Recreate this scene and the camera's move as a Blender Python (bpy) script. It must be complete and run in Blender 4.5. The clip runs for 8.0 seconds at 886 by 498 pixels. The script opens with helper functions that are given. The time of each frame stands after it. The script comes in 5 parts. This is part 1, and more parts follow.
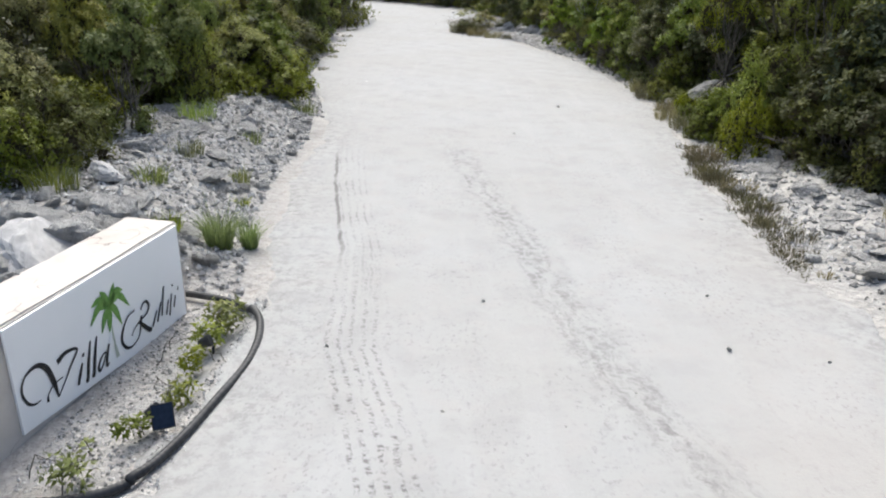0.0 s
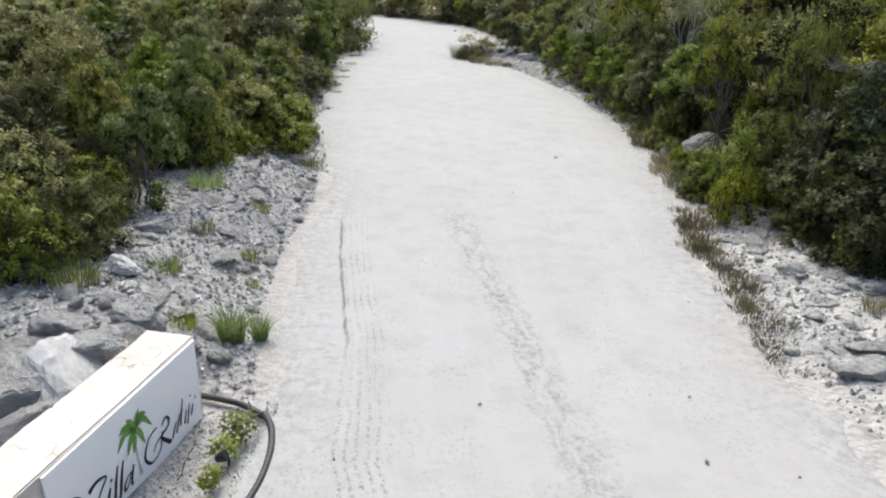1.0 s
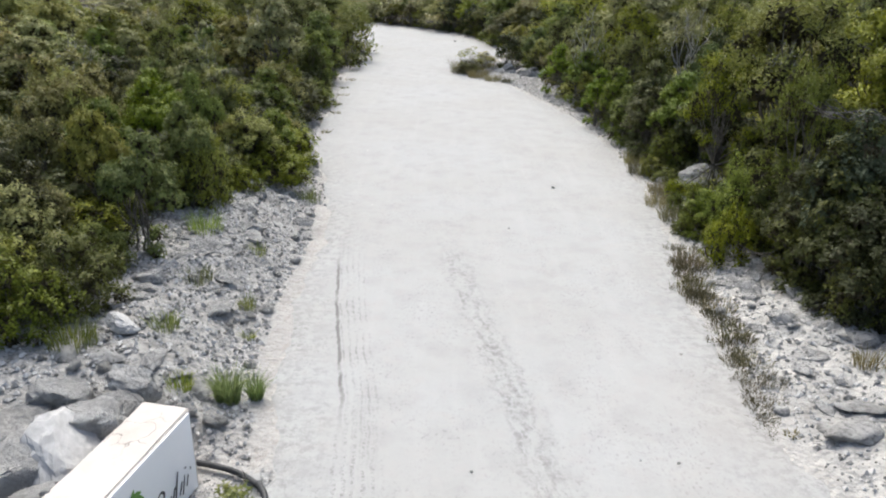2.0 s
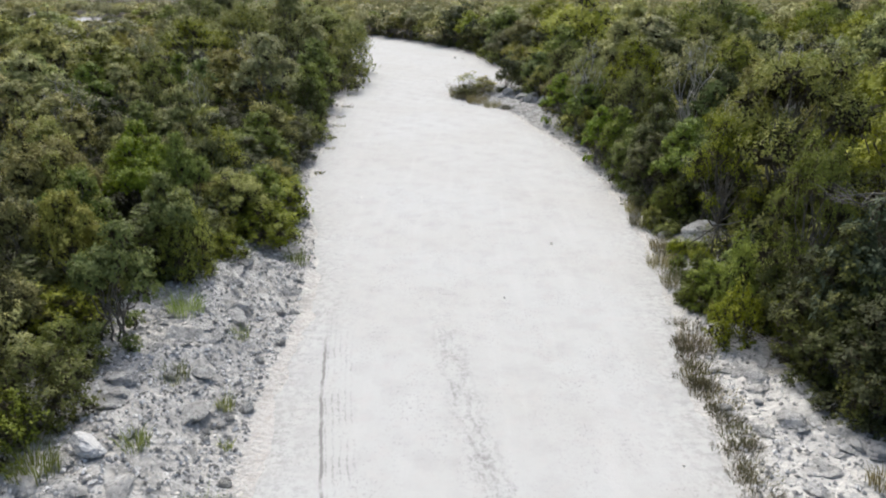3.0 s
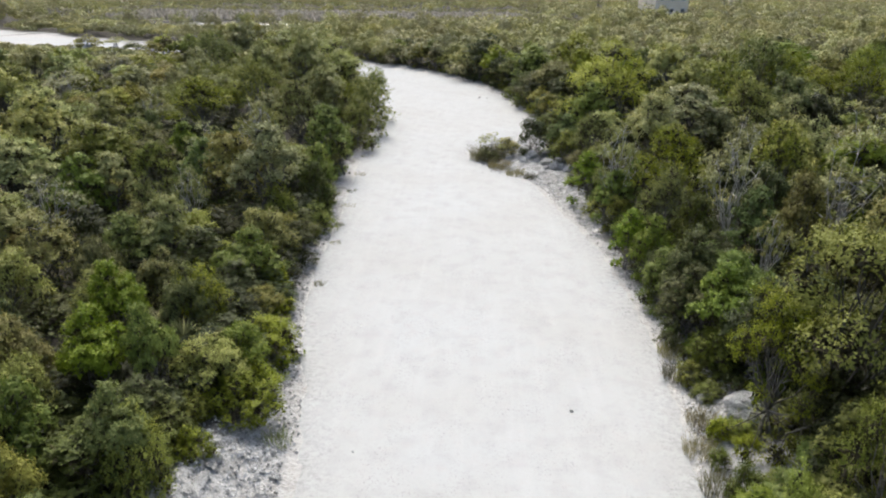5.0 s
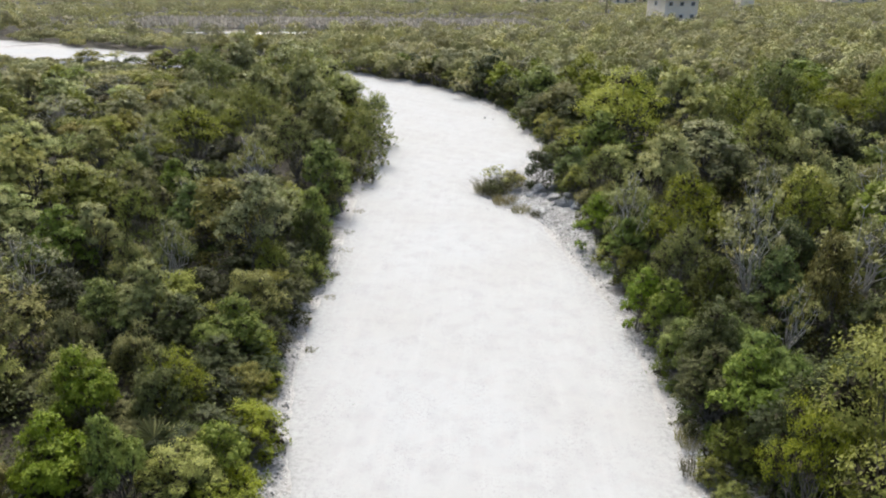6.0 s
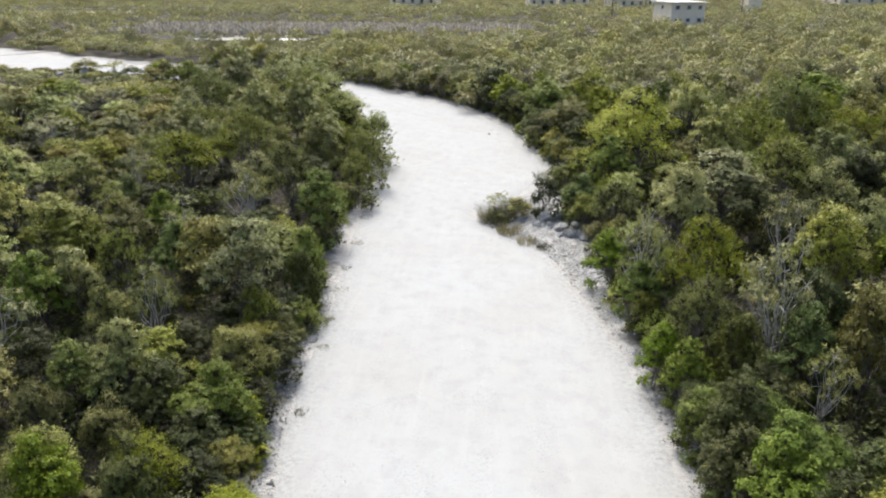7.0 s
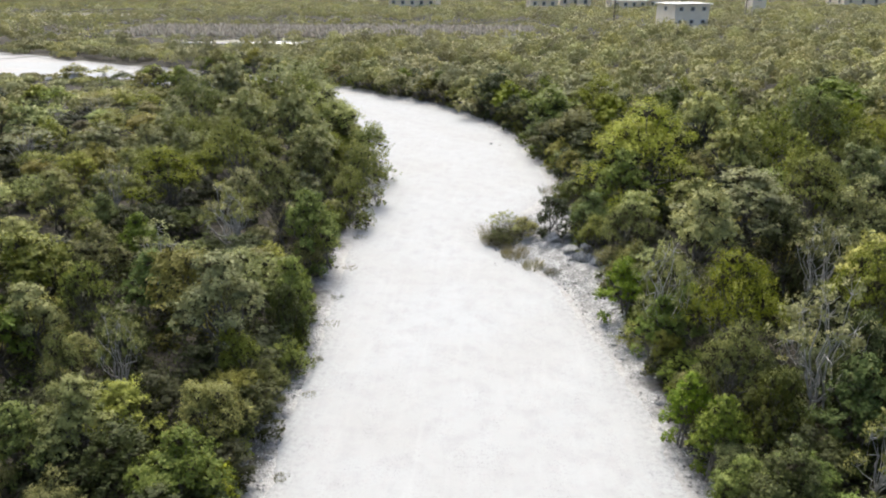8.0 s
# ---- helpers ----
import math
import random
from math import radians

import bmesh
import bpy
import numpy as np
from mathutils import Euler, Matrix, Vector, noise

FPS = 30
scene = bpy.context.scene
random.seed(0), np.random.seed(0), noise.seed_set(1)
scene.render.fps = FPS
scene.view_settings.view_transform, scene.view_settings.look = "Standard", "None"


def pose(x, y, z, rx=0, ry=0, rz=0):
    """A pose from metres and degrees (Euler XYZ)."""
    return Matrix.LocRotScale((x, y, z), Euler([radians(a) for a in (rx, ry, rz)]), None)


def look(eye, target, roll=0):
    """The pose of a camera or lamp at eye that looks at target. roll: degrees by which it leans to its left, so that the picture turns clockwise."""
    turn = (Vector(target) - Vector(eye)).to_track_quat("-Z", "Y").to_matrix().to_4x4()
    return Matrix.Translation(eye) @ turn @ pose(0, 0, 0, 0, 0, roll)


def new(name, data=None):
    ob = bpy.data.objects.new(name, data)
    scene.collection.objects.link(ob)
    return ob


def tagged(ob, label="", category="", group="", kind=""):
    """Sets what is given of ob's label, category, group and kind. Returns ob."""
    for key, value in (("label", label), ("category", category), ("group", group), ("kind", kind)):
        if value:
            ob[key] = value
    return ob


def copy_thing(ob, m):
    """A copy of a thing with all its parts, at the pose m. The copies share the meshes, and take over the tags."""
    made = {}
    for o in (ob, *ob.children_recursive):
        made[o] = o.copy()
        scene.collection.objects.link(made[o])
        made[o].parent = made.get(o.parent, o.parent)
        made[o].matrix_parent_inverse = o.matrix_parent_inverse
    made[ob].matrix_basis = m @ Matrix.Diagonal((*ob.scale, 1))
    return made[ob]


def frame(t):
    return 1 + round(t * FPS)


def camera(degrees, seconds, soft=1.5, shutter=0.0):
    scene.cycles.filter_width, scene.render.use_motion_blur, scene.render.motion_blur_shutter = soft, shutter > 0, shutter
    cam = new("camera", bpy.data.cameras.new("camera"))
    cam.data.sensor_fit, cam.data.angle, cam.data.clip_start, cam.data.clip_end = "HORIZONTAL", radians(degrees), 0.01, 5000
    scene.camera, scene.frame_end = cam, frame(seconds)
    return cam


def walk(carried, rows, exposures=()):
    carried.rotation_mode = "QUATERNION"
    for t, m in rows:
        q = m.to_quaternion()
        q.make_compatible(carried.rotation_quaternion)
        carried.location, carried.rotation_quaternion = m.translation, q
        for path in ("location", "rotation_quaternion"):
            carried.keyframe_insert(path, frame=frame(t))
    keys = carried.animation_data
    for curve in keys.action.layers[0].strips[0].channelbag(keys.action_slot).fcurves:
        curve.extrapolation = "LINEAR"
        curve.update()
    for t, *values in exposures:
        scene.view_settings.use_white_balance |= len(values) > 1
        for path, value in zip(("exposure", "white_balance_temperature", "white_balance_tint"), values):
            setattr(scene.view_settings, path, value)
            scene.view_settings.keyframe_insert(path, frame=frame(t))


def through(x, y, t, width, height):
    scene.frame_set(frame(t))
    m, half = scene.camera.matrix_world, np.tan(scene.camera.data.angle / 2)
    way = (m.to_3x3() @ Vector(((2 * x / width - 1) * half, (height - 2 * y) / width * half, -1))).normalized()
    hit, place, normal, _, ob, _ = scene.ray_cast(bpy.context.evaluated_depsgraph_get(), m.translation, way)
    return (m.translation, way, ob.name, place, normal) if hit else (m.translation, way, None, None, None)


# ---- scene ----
cam = camera(62.0, 8.0, soft=2.0)
PATH = [
    (0, (-0.112, 0.254, 2.242), (-0.113, 2.124, 1.533), 1.0),
    (0.5, (-0.116, 0.227, 2.63), (-0.12, 2.098, 1.923), 1.0),
    (1, (-0.102, 0.191, 3.136), (-0.109, 2.063, 2.431), 1.0),
    (2.3, (-0.008, 0.458, 3.85), (-0.021, 2.33, 3.145), 0.9),
    (2.5, (0.014, 0.603, 4.009), (0.0, 2.474, 3.302), 0.9),
    (3, (0.08, 1.086, 4.48), (0.062, 2.958, 3.776), 0.8),
    (3.5, (0.151, 1.599, 4.95), (0.129, 3.471, 4.247), 0.7),
    (4, (0.233, 2.168, 5.42), (0.204, 4.04, 4.718), 0.6),
    (4.5, (0.317, 2.819, 5.89), (0.246, 4.689, 5.185), 0.6),
    (6, (0.438, 4.956, 7.156), (0.322, 6.824, 6.449), 0.4),
    (6.5, (0.444, 5.645, 7.555), (0.315, 7.512, 6.849), 0.2),
    (7, (0.431, 6.355, 7.712), (0.302, 8.221, 7.005), 0.2),
    (7.5, (0.367, 7.171, 7.724), (0.24, 9.038, 7.018), 0.2),
    (8, (0.324, 8.134, 7.77), (0.194, 10.001, 7.065), 0.1),
]
walk(cam, [(t, look(eye, target, roll)) for t, eye, target, roll in PATH], [(0.0, 0.71, 6030, 6), (2.5, 0.73, 6030, 6), (4.5, 0.81, 6030, 6), (8.0, 0.98, 6040, 6.2)])

# ---- light: an evening sky, the sun spread wide by thin cloud ahead and to the left ----
SUN_UP, SUN_AZ = 54.0, -14.0        # degrees above the horizon, degrees from straight ahead (+y)
world = bpy.data.worlds.new("evening_sky")
scene.world = world
world.use_nodes = True
wn = world.node_tree.nodes
sky = wn.new("ShaderNodeTexSky")
sky.sky_type = "NISHITA"
sky.sun_disc = False
sky.sun_elevation, sky.sun_rotation = radians(SUN_UP), radians(SUN_AZ)
sky.air_density, sky.dust_density, sky.ozone_density = 1.0, 7.0, 0.6
wn["Background"].inputs["Strength"].default_value = 0.123
world.node_tree.links.new(sky.outputs[0], wn["Background"].inputs[0])
sun = new("sun", bpy.data.lights.new("sun", "SUN"))
sun.data.energy, sun.data.angle, sun.data.color = 1.65, radians(26), (1.0, 0.945, 0.87)
sun_dir = Vector((math.sin(radians(SUN_AZ)) * math.cos(radians(SUN_UP)), math.cos(radians(SUN_AZ)) * math.cos(radians(SUN_UP)), math.sin(radians(SUN_UP))))
sun.matrix_world = look(sun_dir * 50, (0, 0, 0))


# ---- materials ----
def material(name, rough=0.8):
    """A node material; returns it with a small builder of nodes."""
    m = bpy.data.materials.new(name)
    m.use_nodes = True
    tree = m.node_tree
    b = tree.nodes["Principled BSDF"]
    b.inputs["Roughness"].default_value = rough
    b.inputs["Specular IOR Level"].default_value = 0.25

    def put(socket, value):
        if isinstance(value, bpy.types.NodeSocket):
            tree.links.new(value, socket)
        elif socket.type == "RGBA" and not isinstance(value, (int, float)):
            socket.default_value = (*value[:3], 1)
        else:
            socket.default_value = value

    def node(kind, out=0, settings=(), **inputs):
        n = tree.nodes.new("ShaderNode" + kind)
        for key, value in settings:
            if key == "operation":
                n.operation = value
            elif key == "blend_type":
                n.blend_type = value
            elif key == "feature":
                n.feature = value
        for key, value in inputs.items():
            put(n.inputs[int(key[1:])] if key[0] == "i" and key[1:].isdigit() else n.inputs[key.replace("_", " ")], value)
        return n.outputs[out]
    return m, b, node, put


def n_math(node, op, a, b=0.0, c=0.0):
    return node("Math", settings=(("operation", op),), i0=a, i1=b, i2=c)


def n_mix(node, fac, a, b, blend="MIX"):
    return node("MixRGB", settings=(("blend_type", blend),), Fac=fac, Color1=a, Color2=b)


def n_range(node, v, lo, hi, a=0.0, b=1.0):
    return node("MapRange", Value=v, From_Min=lo, From_Max=hi, To_Min=a, To_Max=b)


def n_noise(node, vec, scale, detail=4.0, rough=0.55):
    return node("TexNoise", Vector=vec, Scale=scale, Detail=detail, Roughness=rough)


def leaf_material(name, dark, light, tip, through=0.22, own="", hues=(0.480, 0.522), tones=(0.58, 1.55)):
    """Leaves: each its own tone, each bush its own tint, thin enough to let light through."""
    m, b, node, put = material(name, 0.58)
    b.inputs["Specular IOR Level"].default_value = 0.16
    each = node("NewGeometry", out=8)
    bush = node("ObjectInfo", out=5)
    if own:
        bush = node("Attribute", out=2)
        bush.node.attribute_name = own
    pos = node("NewGeometry", out=0)
    col = n_mix(node, n_range(node, each, 0.0, 0.85, 0.22, 0.85), dark, light)
    col = n_mix(node, n_range(node, each, 0.82, 1.0, 0.0, 0.8), col, tip)
    patch = n_noise(node, pos, 0.9, 2.0)
    warm = n_mix(node, n_range(node, patch, 0.35, 0.7, 0.0, 0.28), col, tip)
    hue = node("HueSaturation", Hue=n_range(node, bush, 0, 1, *hues), Saturation=n_range(node, n_math(node, "FRACT", n_math(node, "MULTIPLY", bush, 3.7)), 0, 1, 0.84, 1.14),
               Value=n_range(node, n_math(node, "FRACT", n_math(node, "MULTIPLY", bush, 7.3)), 0, 1, *tones), Color=warm)
    put(b.inputs["Base Color"], hue)
    tr = node("BsdfTranslucent", Color=hue)
    mix = node("MixShader", i0=through, i1=b.outputs[0], i2=tr)
    put(m.node_tree.nodes["Material Output"].inputs["Surface"], mix)
    return m


LEAF = {
    "broad": leaf_material("broad_leaf", (0.087, 0.101, 0.018), (0.198, 0.219, 0.037), (0.345, 0.354, 0.077), 0.22, "", (0.488, 0.522), (0.58, 1.5)),
    "fine": leaf_material("fine_leaf", (0.092, 0.092, 0.023), (0.190, 0.190, 0.046), (0.370, 0.365, 0.090)),
    "pale": leaf_material("pale_leaf", (0.135, 0.143, 0.047), (0.275, 0.282, 0.090), (0.433, 0.414, 0.157)),
    # taken below the leaf's own green, to put deep shade into it
    "dark": leaf_material("shade_dark_leaf", (0.026, 0.032, 0.010), (0.066, 0.075, 0.021), (0.129, 0.133, 0.038)),
    "feather": leaf_material("feathery_leaf", (0.091, 0.108, 0.016), (0.199, 0.221, 0.033), (0.300, 0.308, 0.057), 0.22, "", (0.488, 0.518), (0.58, 1.42)),
    "light": leaf_material("light_green_leaf", (0.170, 0.190, 0.032), (0.330, 0.350, 0.070), (0.430, 0.430, 0.100), 0.25, "", (0.494, 0.504), (0.95, 1.15)),
    "bronze": leaf_material("bronze_leaf", (0.104, 0.094, 0.029), (0.205, 0.188, 0.056), (0.320, 0.295, 0.090)),
    "grey": leaf_material("grey_green_leaf", (0.040, 0.056, 0.030), (0.085, 0.110, 0.060), (0.140, 0.170, 0.100)),
    "grass": leaf_material("grass_blade", (0.11, 0.15, 0.03), (0.22, 0.27, 0.06), (0.31, 0.33, 0.11), 0.3),
    "dry": leaf_material("dry_grass_blade", (0.12, 0.105, 0.05), (0.25, 0.22, 0.12), (0.17, 0.17, 0.065)),
}
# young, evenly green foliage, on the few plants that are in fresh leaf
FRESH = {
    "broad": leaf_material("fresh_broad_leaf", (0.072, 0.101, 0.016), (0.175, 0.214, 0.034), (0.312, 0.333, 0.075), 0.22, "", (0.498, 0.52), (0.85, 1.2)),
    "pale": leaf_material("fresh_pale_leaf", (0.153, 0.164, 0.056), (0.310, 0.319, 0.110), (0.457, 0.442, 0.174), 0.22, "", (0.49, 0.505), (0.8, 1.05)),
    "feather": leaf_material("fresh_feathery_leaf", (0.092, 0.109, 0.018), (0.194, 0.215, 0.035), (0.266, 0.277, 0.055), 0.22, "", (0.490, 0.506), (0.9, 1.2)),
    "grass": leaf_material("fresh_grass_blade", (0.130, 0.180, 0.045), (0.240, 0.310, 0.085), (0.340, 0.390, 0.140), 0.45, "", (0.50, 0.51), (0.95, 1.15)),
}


def bark_material():
    m, b, node, put = material("grey_bark", 0.9)
    pos = node("TexCoord", out=3)
    n = n_noise(node, pos, 14.0, 5.0)
    put(b.inputs["Base Color"], n_mix(node, n_range(node, n, 0.3, 0.7), (0.062, 0.054, 0.043), (0.19, 0.178, 0.158)))
    put(b.inputs["Normal"], node("Bump", Strength=0.5, Distance=0.02, Height=n))
    return m


def road_material():
    """Pale crushed limestone, with wheel tracks; rut_a and rut_b are the places across the two tracks."""
    m, b, node, put = material("crushed_limestone", 0.95)
    pos = node("NewGeometry", out=0)
    y = node("SeparateXYZ", out=1, Vector=pos)
    qa = node("Attribute", out=2)
    qa.node.attribute_name = "rut_a"
    qb = node("Attribute", out=2)
    qb.node.attribute_name = "rut_b"
    big = n_noise(node, pos, 0.35, 3.0)
    mid = n_noise(node, pos, 2.2, 5.0)
    sway = n_math(node, "MULTIPLY", n_math(node, "SUBTRACT", n_noise(node, pos, 3.0, 5.0, 0.7), 0.5), 0.10)
    qa, qb = n_math(node, "ADD", qa, sway), n_math(node, "ADD", qb, n_math(node, "MULTIPLY", sway, 3.0))
    speck = n_noise(node, pos, 14.0, 4.0, 0.65)
    fine = n_noise(node, pos, 60.0, 3.0, 0.7)
    long = n_noise(node, node("VectorMath", settings=(("operation", "MULTIPLY"),), i0=pos, i1=(5.0, 0.45, 1.0)), 1.0, 4.0)
    col = n_mix(node, n_range(node, big, 0.35, 0.68), (0.386, 0.390, 0.386), (0.368, 0.365, 0.351))
    col = n_mix(node, n_range(node, mid, 0.48, 0.72, 0.0, 0.55), col, (0.315, 0.309, 0.302))
    col = n_mix(node, n_range(node, long, 0.5, 0.7, 0.0, 0.3), col, (0.43, 0.425, 0.42))
    patchy = n_range(node, n_noise(node, node("VectorMath", settings=(("operation", "MULTIPLY"),), i0=pos, i1=(1.4, 0.7, 1.0)), 1.2, 4.0, 0.65), 0.44, 0.62, 0.12, 1.0)
    col = n_mix(node, n_math(node, "MULTIPLY", n_range(node, speck, 0.53, 0.68, 0.0, 0.42), patchy), col, (0.265, 0.263, 0.258))
    col = n_mix(node, n_range(node, fine, 0.58, 0.8, 0.0, 0.25), col, (0.27, 0.263, 0.255))

    warm = n_noise(node, pos, 4.2, 3.0, 0.6)
    col = n_mix(node, n_range(node, warm, 0.5, 0.68, 0.0, 0.5), col, (0.385, 0.372, 0.360))
    dots = n_noise(node, node("VectorMath", settings=(("operation", "MULTIPLY"),), i0=pos, i1=(1.0, 0.6, 1.0)), 34.0, 2.0, 0.6)
    col = n_mix(node, n_math(node, "MULTIPLY", n_range(node, dots, 0.57, 0.68, 0.0, 0.6), patchy), col, (0.235, 0.228, 0.222))

    across = node("SeparateXYZ", out=0, Vector=pos)
    tan = n_math(node, "MULTIPLY", n_range(node, across, 0.9, 2.6), n_range(node, y, 8.5, 3.5))
    col = n_mix(node, n_math(node, "MULTIPLY", tan, n_range(node, big, 0.34, 0.58, 0.1, 0.75)), col, (0.385, 0.360, 0.332))

    def window(v, a, b_, c, d):
        return n_math(node, "MULTIPLY", n_range(node, v, a, b_), n_range(node, v, c, d, 1.0, 0.0))

    broken = n_range(node, speck, 0.40, 0.58)
    soft = n_range(node, mid, 0.40, 0.60)
    groove = n_math(node, "MULTIPLY", window(qa, -0.022, -0.006, 0.010, 0.028), window(y, 5.6, 6.4, 9.2, 9.9))
    rib = n_range(node, n_math(node, "SINE", n_math(node, "ADD", n_math(node, "MULTIPLY", qa, 88.0), n_math(node, "MULTIPLY", mid, 7.0))), 0.25, 0.9)
    ribs = n_math(node, "MULTIPLY", n_math(node, "MULTIPLY", rib, window(qa, 0.0, 0.03, 0.30, 0.40)), window(y, 4.5, 6.5, 9.0, 10.5))
    ribs = n_math(node, "MULTIPLY", n_math(node, "MULTIPLY", ribs, n_math(node, "MULTIPLY", soft, n_range(node, speck, 0.38, 0.56))), 0.6)
    lug = n_range(node, n_math(node, "SINE", n_math(node, "ADD", n_math(node, "MULTIPLY", qa, 80.0), n_math(node, "MULTIPLY", mid, 5.0))), 0.0, 0.8)
    ticks = node("CombineXYZ", X=n_math(node, "MULTIPLY", qa, 17.0), Y=n_math(node, "MULTIPLY", y, 20.0))
    tread = n_range(node, n_noise(node, ticks, 1.6, 2.0, 0.6), 0.43, 0.57)
    lugs = n_math(node, "MULTIPLY", n_math(node, "MULTIPLY", lug, tread), n_math(node, "MULTIPLY", window(qa, -0.08, -0.02, 0.26, 0.42), window(y, 0.5, 1.5, 4.4, 6.6)))
    lugs = n_math(node, "MULTIPLY", n_math(node, "MULTIPLY", lugs, broken), 1.0)
    second = n_math(node, "MULTIPLY", window(qb, -0.22, -0.06, 0.10, 0.26), window(y, 2.0, 3.5, 8.5, 11.5))
    drag = node("CombineXYZ", X=n_math(node, "MULTIPLY", qb, 14.0), Y=n_math(node, "MULTIPLY", y, 2.2))
    streak = n_math(node, "MULTIPLY", n_range(node, n_noise(node, drag, 1.0, 5.0, 0.7), 0.43, 0.62), n_range(node, speck, 0.36, 0.56))
    second = n_math(node, "MULTIPLY", n_math(node, "MULTIPLY", second, streak), 0.75)
    marks = n_math(node, "MAXIMUM", n_math(node, "MAXIMUM", n_math(node, "MULTIPLY", n_math(node, "MULTIPLY", groove, n_range(node, mid, 0.30, 0.5)), 1.0), ribs), n_math(node, "MAXIMUM", lugs, second))
    col = n_mix(node, marks, col, (0.185, 0.182, 0.176))
    inset = node("Attribute", out=2)
    inset.node.attribute_name = "inset"
    ragged = n_math(node, "ADD", inset, n_math(node, "MULTIPLY", n_math(node, "SUBTRACT", mid, 0.5), 1.2))
    gravel = n_math(node, "MULTIPLY", n_range(node, ragged, 0.0, 0.75, 1.0, 0.0), n_range(node, n_noise(node, pos, 9.0, 8.0, 0.8), 0.46, 0.58))
    col = n_mix(node, n_math(node, "MULTIPLY", gravel, 0.5), col, (0.17, 0.167, 0.16))
    put(b.inputs["Base Color"], col)
    h = n_math(node, "ADD", n_math(node, "MULTIPLY", fine, 0.35), n_math(node, "ADD", mid, n_math(node, "MULTIPLY", speck, 0.5)))
    h = n_math(node, "SUBTRACT", h, n_math(node, "MULTIPLY", marks, 1.2))
    put(b.inputs["Normal"], node("Bump", Strength=0.32, Distance=0.02, Height=h))
    return m


def ground_material():
    """White sand by the road, broken limestone on the verges, dark litter where scrub grows (the attribute litter says where)."""
    m, b, node, put = material("limestone_rubble_and_litter", 0.95)
    pos = node("NewGeometry", out=0)
    edge = node("Attribute", out=2)
    edge.node.attribute_name = "from_road"
    wood = node("Attribute", out=2)
    wood.node.attribute_name = "litter"
    big = n_noise(node, pos, 0.9, 4.0)
    mid = n_noise(node, pos, 5.0, 6.0, 0.65)
    grit = n_noise(node, pos, 24.0, 4.0, 0.7)
    cells = node("TexVoronoi", Vector=pos, Scale=16.0)
    stone = n_mix(node, n_range(node, mid, 0.38, 0.62), (0.23, 0.224, 0.213), (0.50, 0.49, 0.47))
    stone = n_mix(node, n_range(node, grit, 0.45, 0.62, 0.0, 0.7), stone, (0.17, 0.164, 0.155))
    stone = n_mix(node, n_range(node, n_noise(node, pos, 2.1, 5.0, 0.7), 0.50, 0.66, 0.0, 0.6), stone, (0.155, 0.145, 0.125))
    cut = node("Attribute", out=2)
    cut.node.attribute_name = "fresh_cut"
    chalk = n_mix(node, n_range(node, mid, 0.40, 0.66), (0.47, 0.455, 0.425), (0.33, 0.322, 0.305))
    chalk = n_mix(node, n_range(node, n_noise(node, pos, 3.2, 6.0, 0.75), 0.54, 0.64, 0.0, 0.75), chalk, (0.20, 0.195, 0.185))
    stone = n_mix(node, n_math(node, "MULTIPLY", cut, n_range(node, big, 0.30, 0.50)), stone, chalk)
    sand = n_mix(node, n_range(node, grit, 0.5, 0.7, 0.0, 0.6), (0.42, 0.406, 0.386), (0.29, 0.279, 0.264))
    sand = n_mix(node, n_range(node, n_noise(node, pos, 6.5, 5.0, 0.7), 0.50, 0.66, 0.0, 0.4), sand, (0.21, 0.18, 0.15))
    reach = n_math(node, "ADD", edge, n_math(node, "MULTIPLY", n_math(node, "SUBTRACT", big, 0.5), 1.1))
    verge = n_mix(node, n_range(node, reach, -0.15, 0.3), sand, stone)
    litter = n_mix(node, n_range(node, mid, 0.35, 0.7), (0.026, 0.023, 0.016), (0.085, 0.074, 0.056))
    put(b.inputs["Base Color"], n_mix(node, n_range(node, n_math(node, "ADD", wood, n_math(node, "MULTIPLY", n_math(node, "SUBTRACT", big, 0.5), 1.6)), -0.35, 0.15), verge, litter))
    h = n_math(node, "ADD", mid, n_math(node, "ADD", n_math(node, "MULTIPLY", cells, 0.5), n_math(node, "MULTIPLY", grit, 0.4)))
    put(b.inputs["Normal"], node("Bump", Strength=0.8, Distance=0.05, Height=h))
    return m


def rock_material():
    m, b, node, put = material("grey_limestone_rock", 0.93)
    pos = node("TexCoord", out=3)
    rnd = node("ObjectInfo", out=5)
    n = n_noise(node, pos, 2.5, 7.0, 0.65)
    pits = n_noise(node, pos, 11.0, 5.0, 0.7)
    col = n_mix(node, n_range(node, n, 0.35, 0.62), (0.41, 0.404, 0.39), (0.60, 0.592, 0.57))
    col = n_mix(node, n_range(node, pits, 0.55, 0.75, 0.0, 0.5), col, (0.27, 0.267, 0.258))
    put(b.inputs["Base Color"], node("HueSaturation", Value=n_range(node, rnd, 0, 1, 0.8, 1.12), Color=col))
    put(b.inputs["Normal"], node("Bump", Strength=1.0, Distance=0.08, Height=n_math(node, "ADD", n, pits)))
    return m


def plain_material(name, a, c, scale, rough=0.8, bump=0.2, metal=0.0):
    m, b, node, put = material(name, rough)
    pos = node("TexCoord", out=3)
    n = n_noise(node, pos, scale, 6.0, 0.6)
    put(b.inputs["Base Color"], n_mix(node, n_range(node, n, 0.3, 0.7), a, c))
    put(b.inputs["Normal"], node("Bump", Strength=bump, Distance=0.01, Height=n))
    b.inputs["Metallic"].default_value = metal
    return m


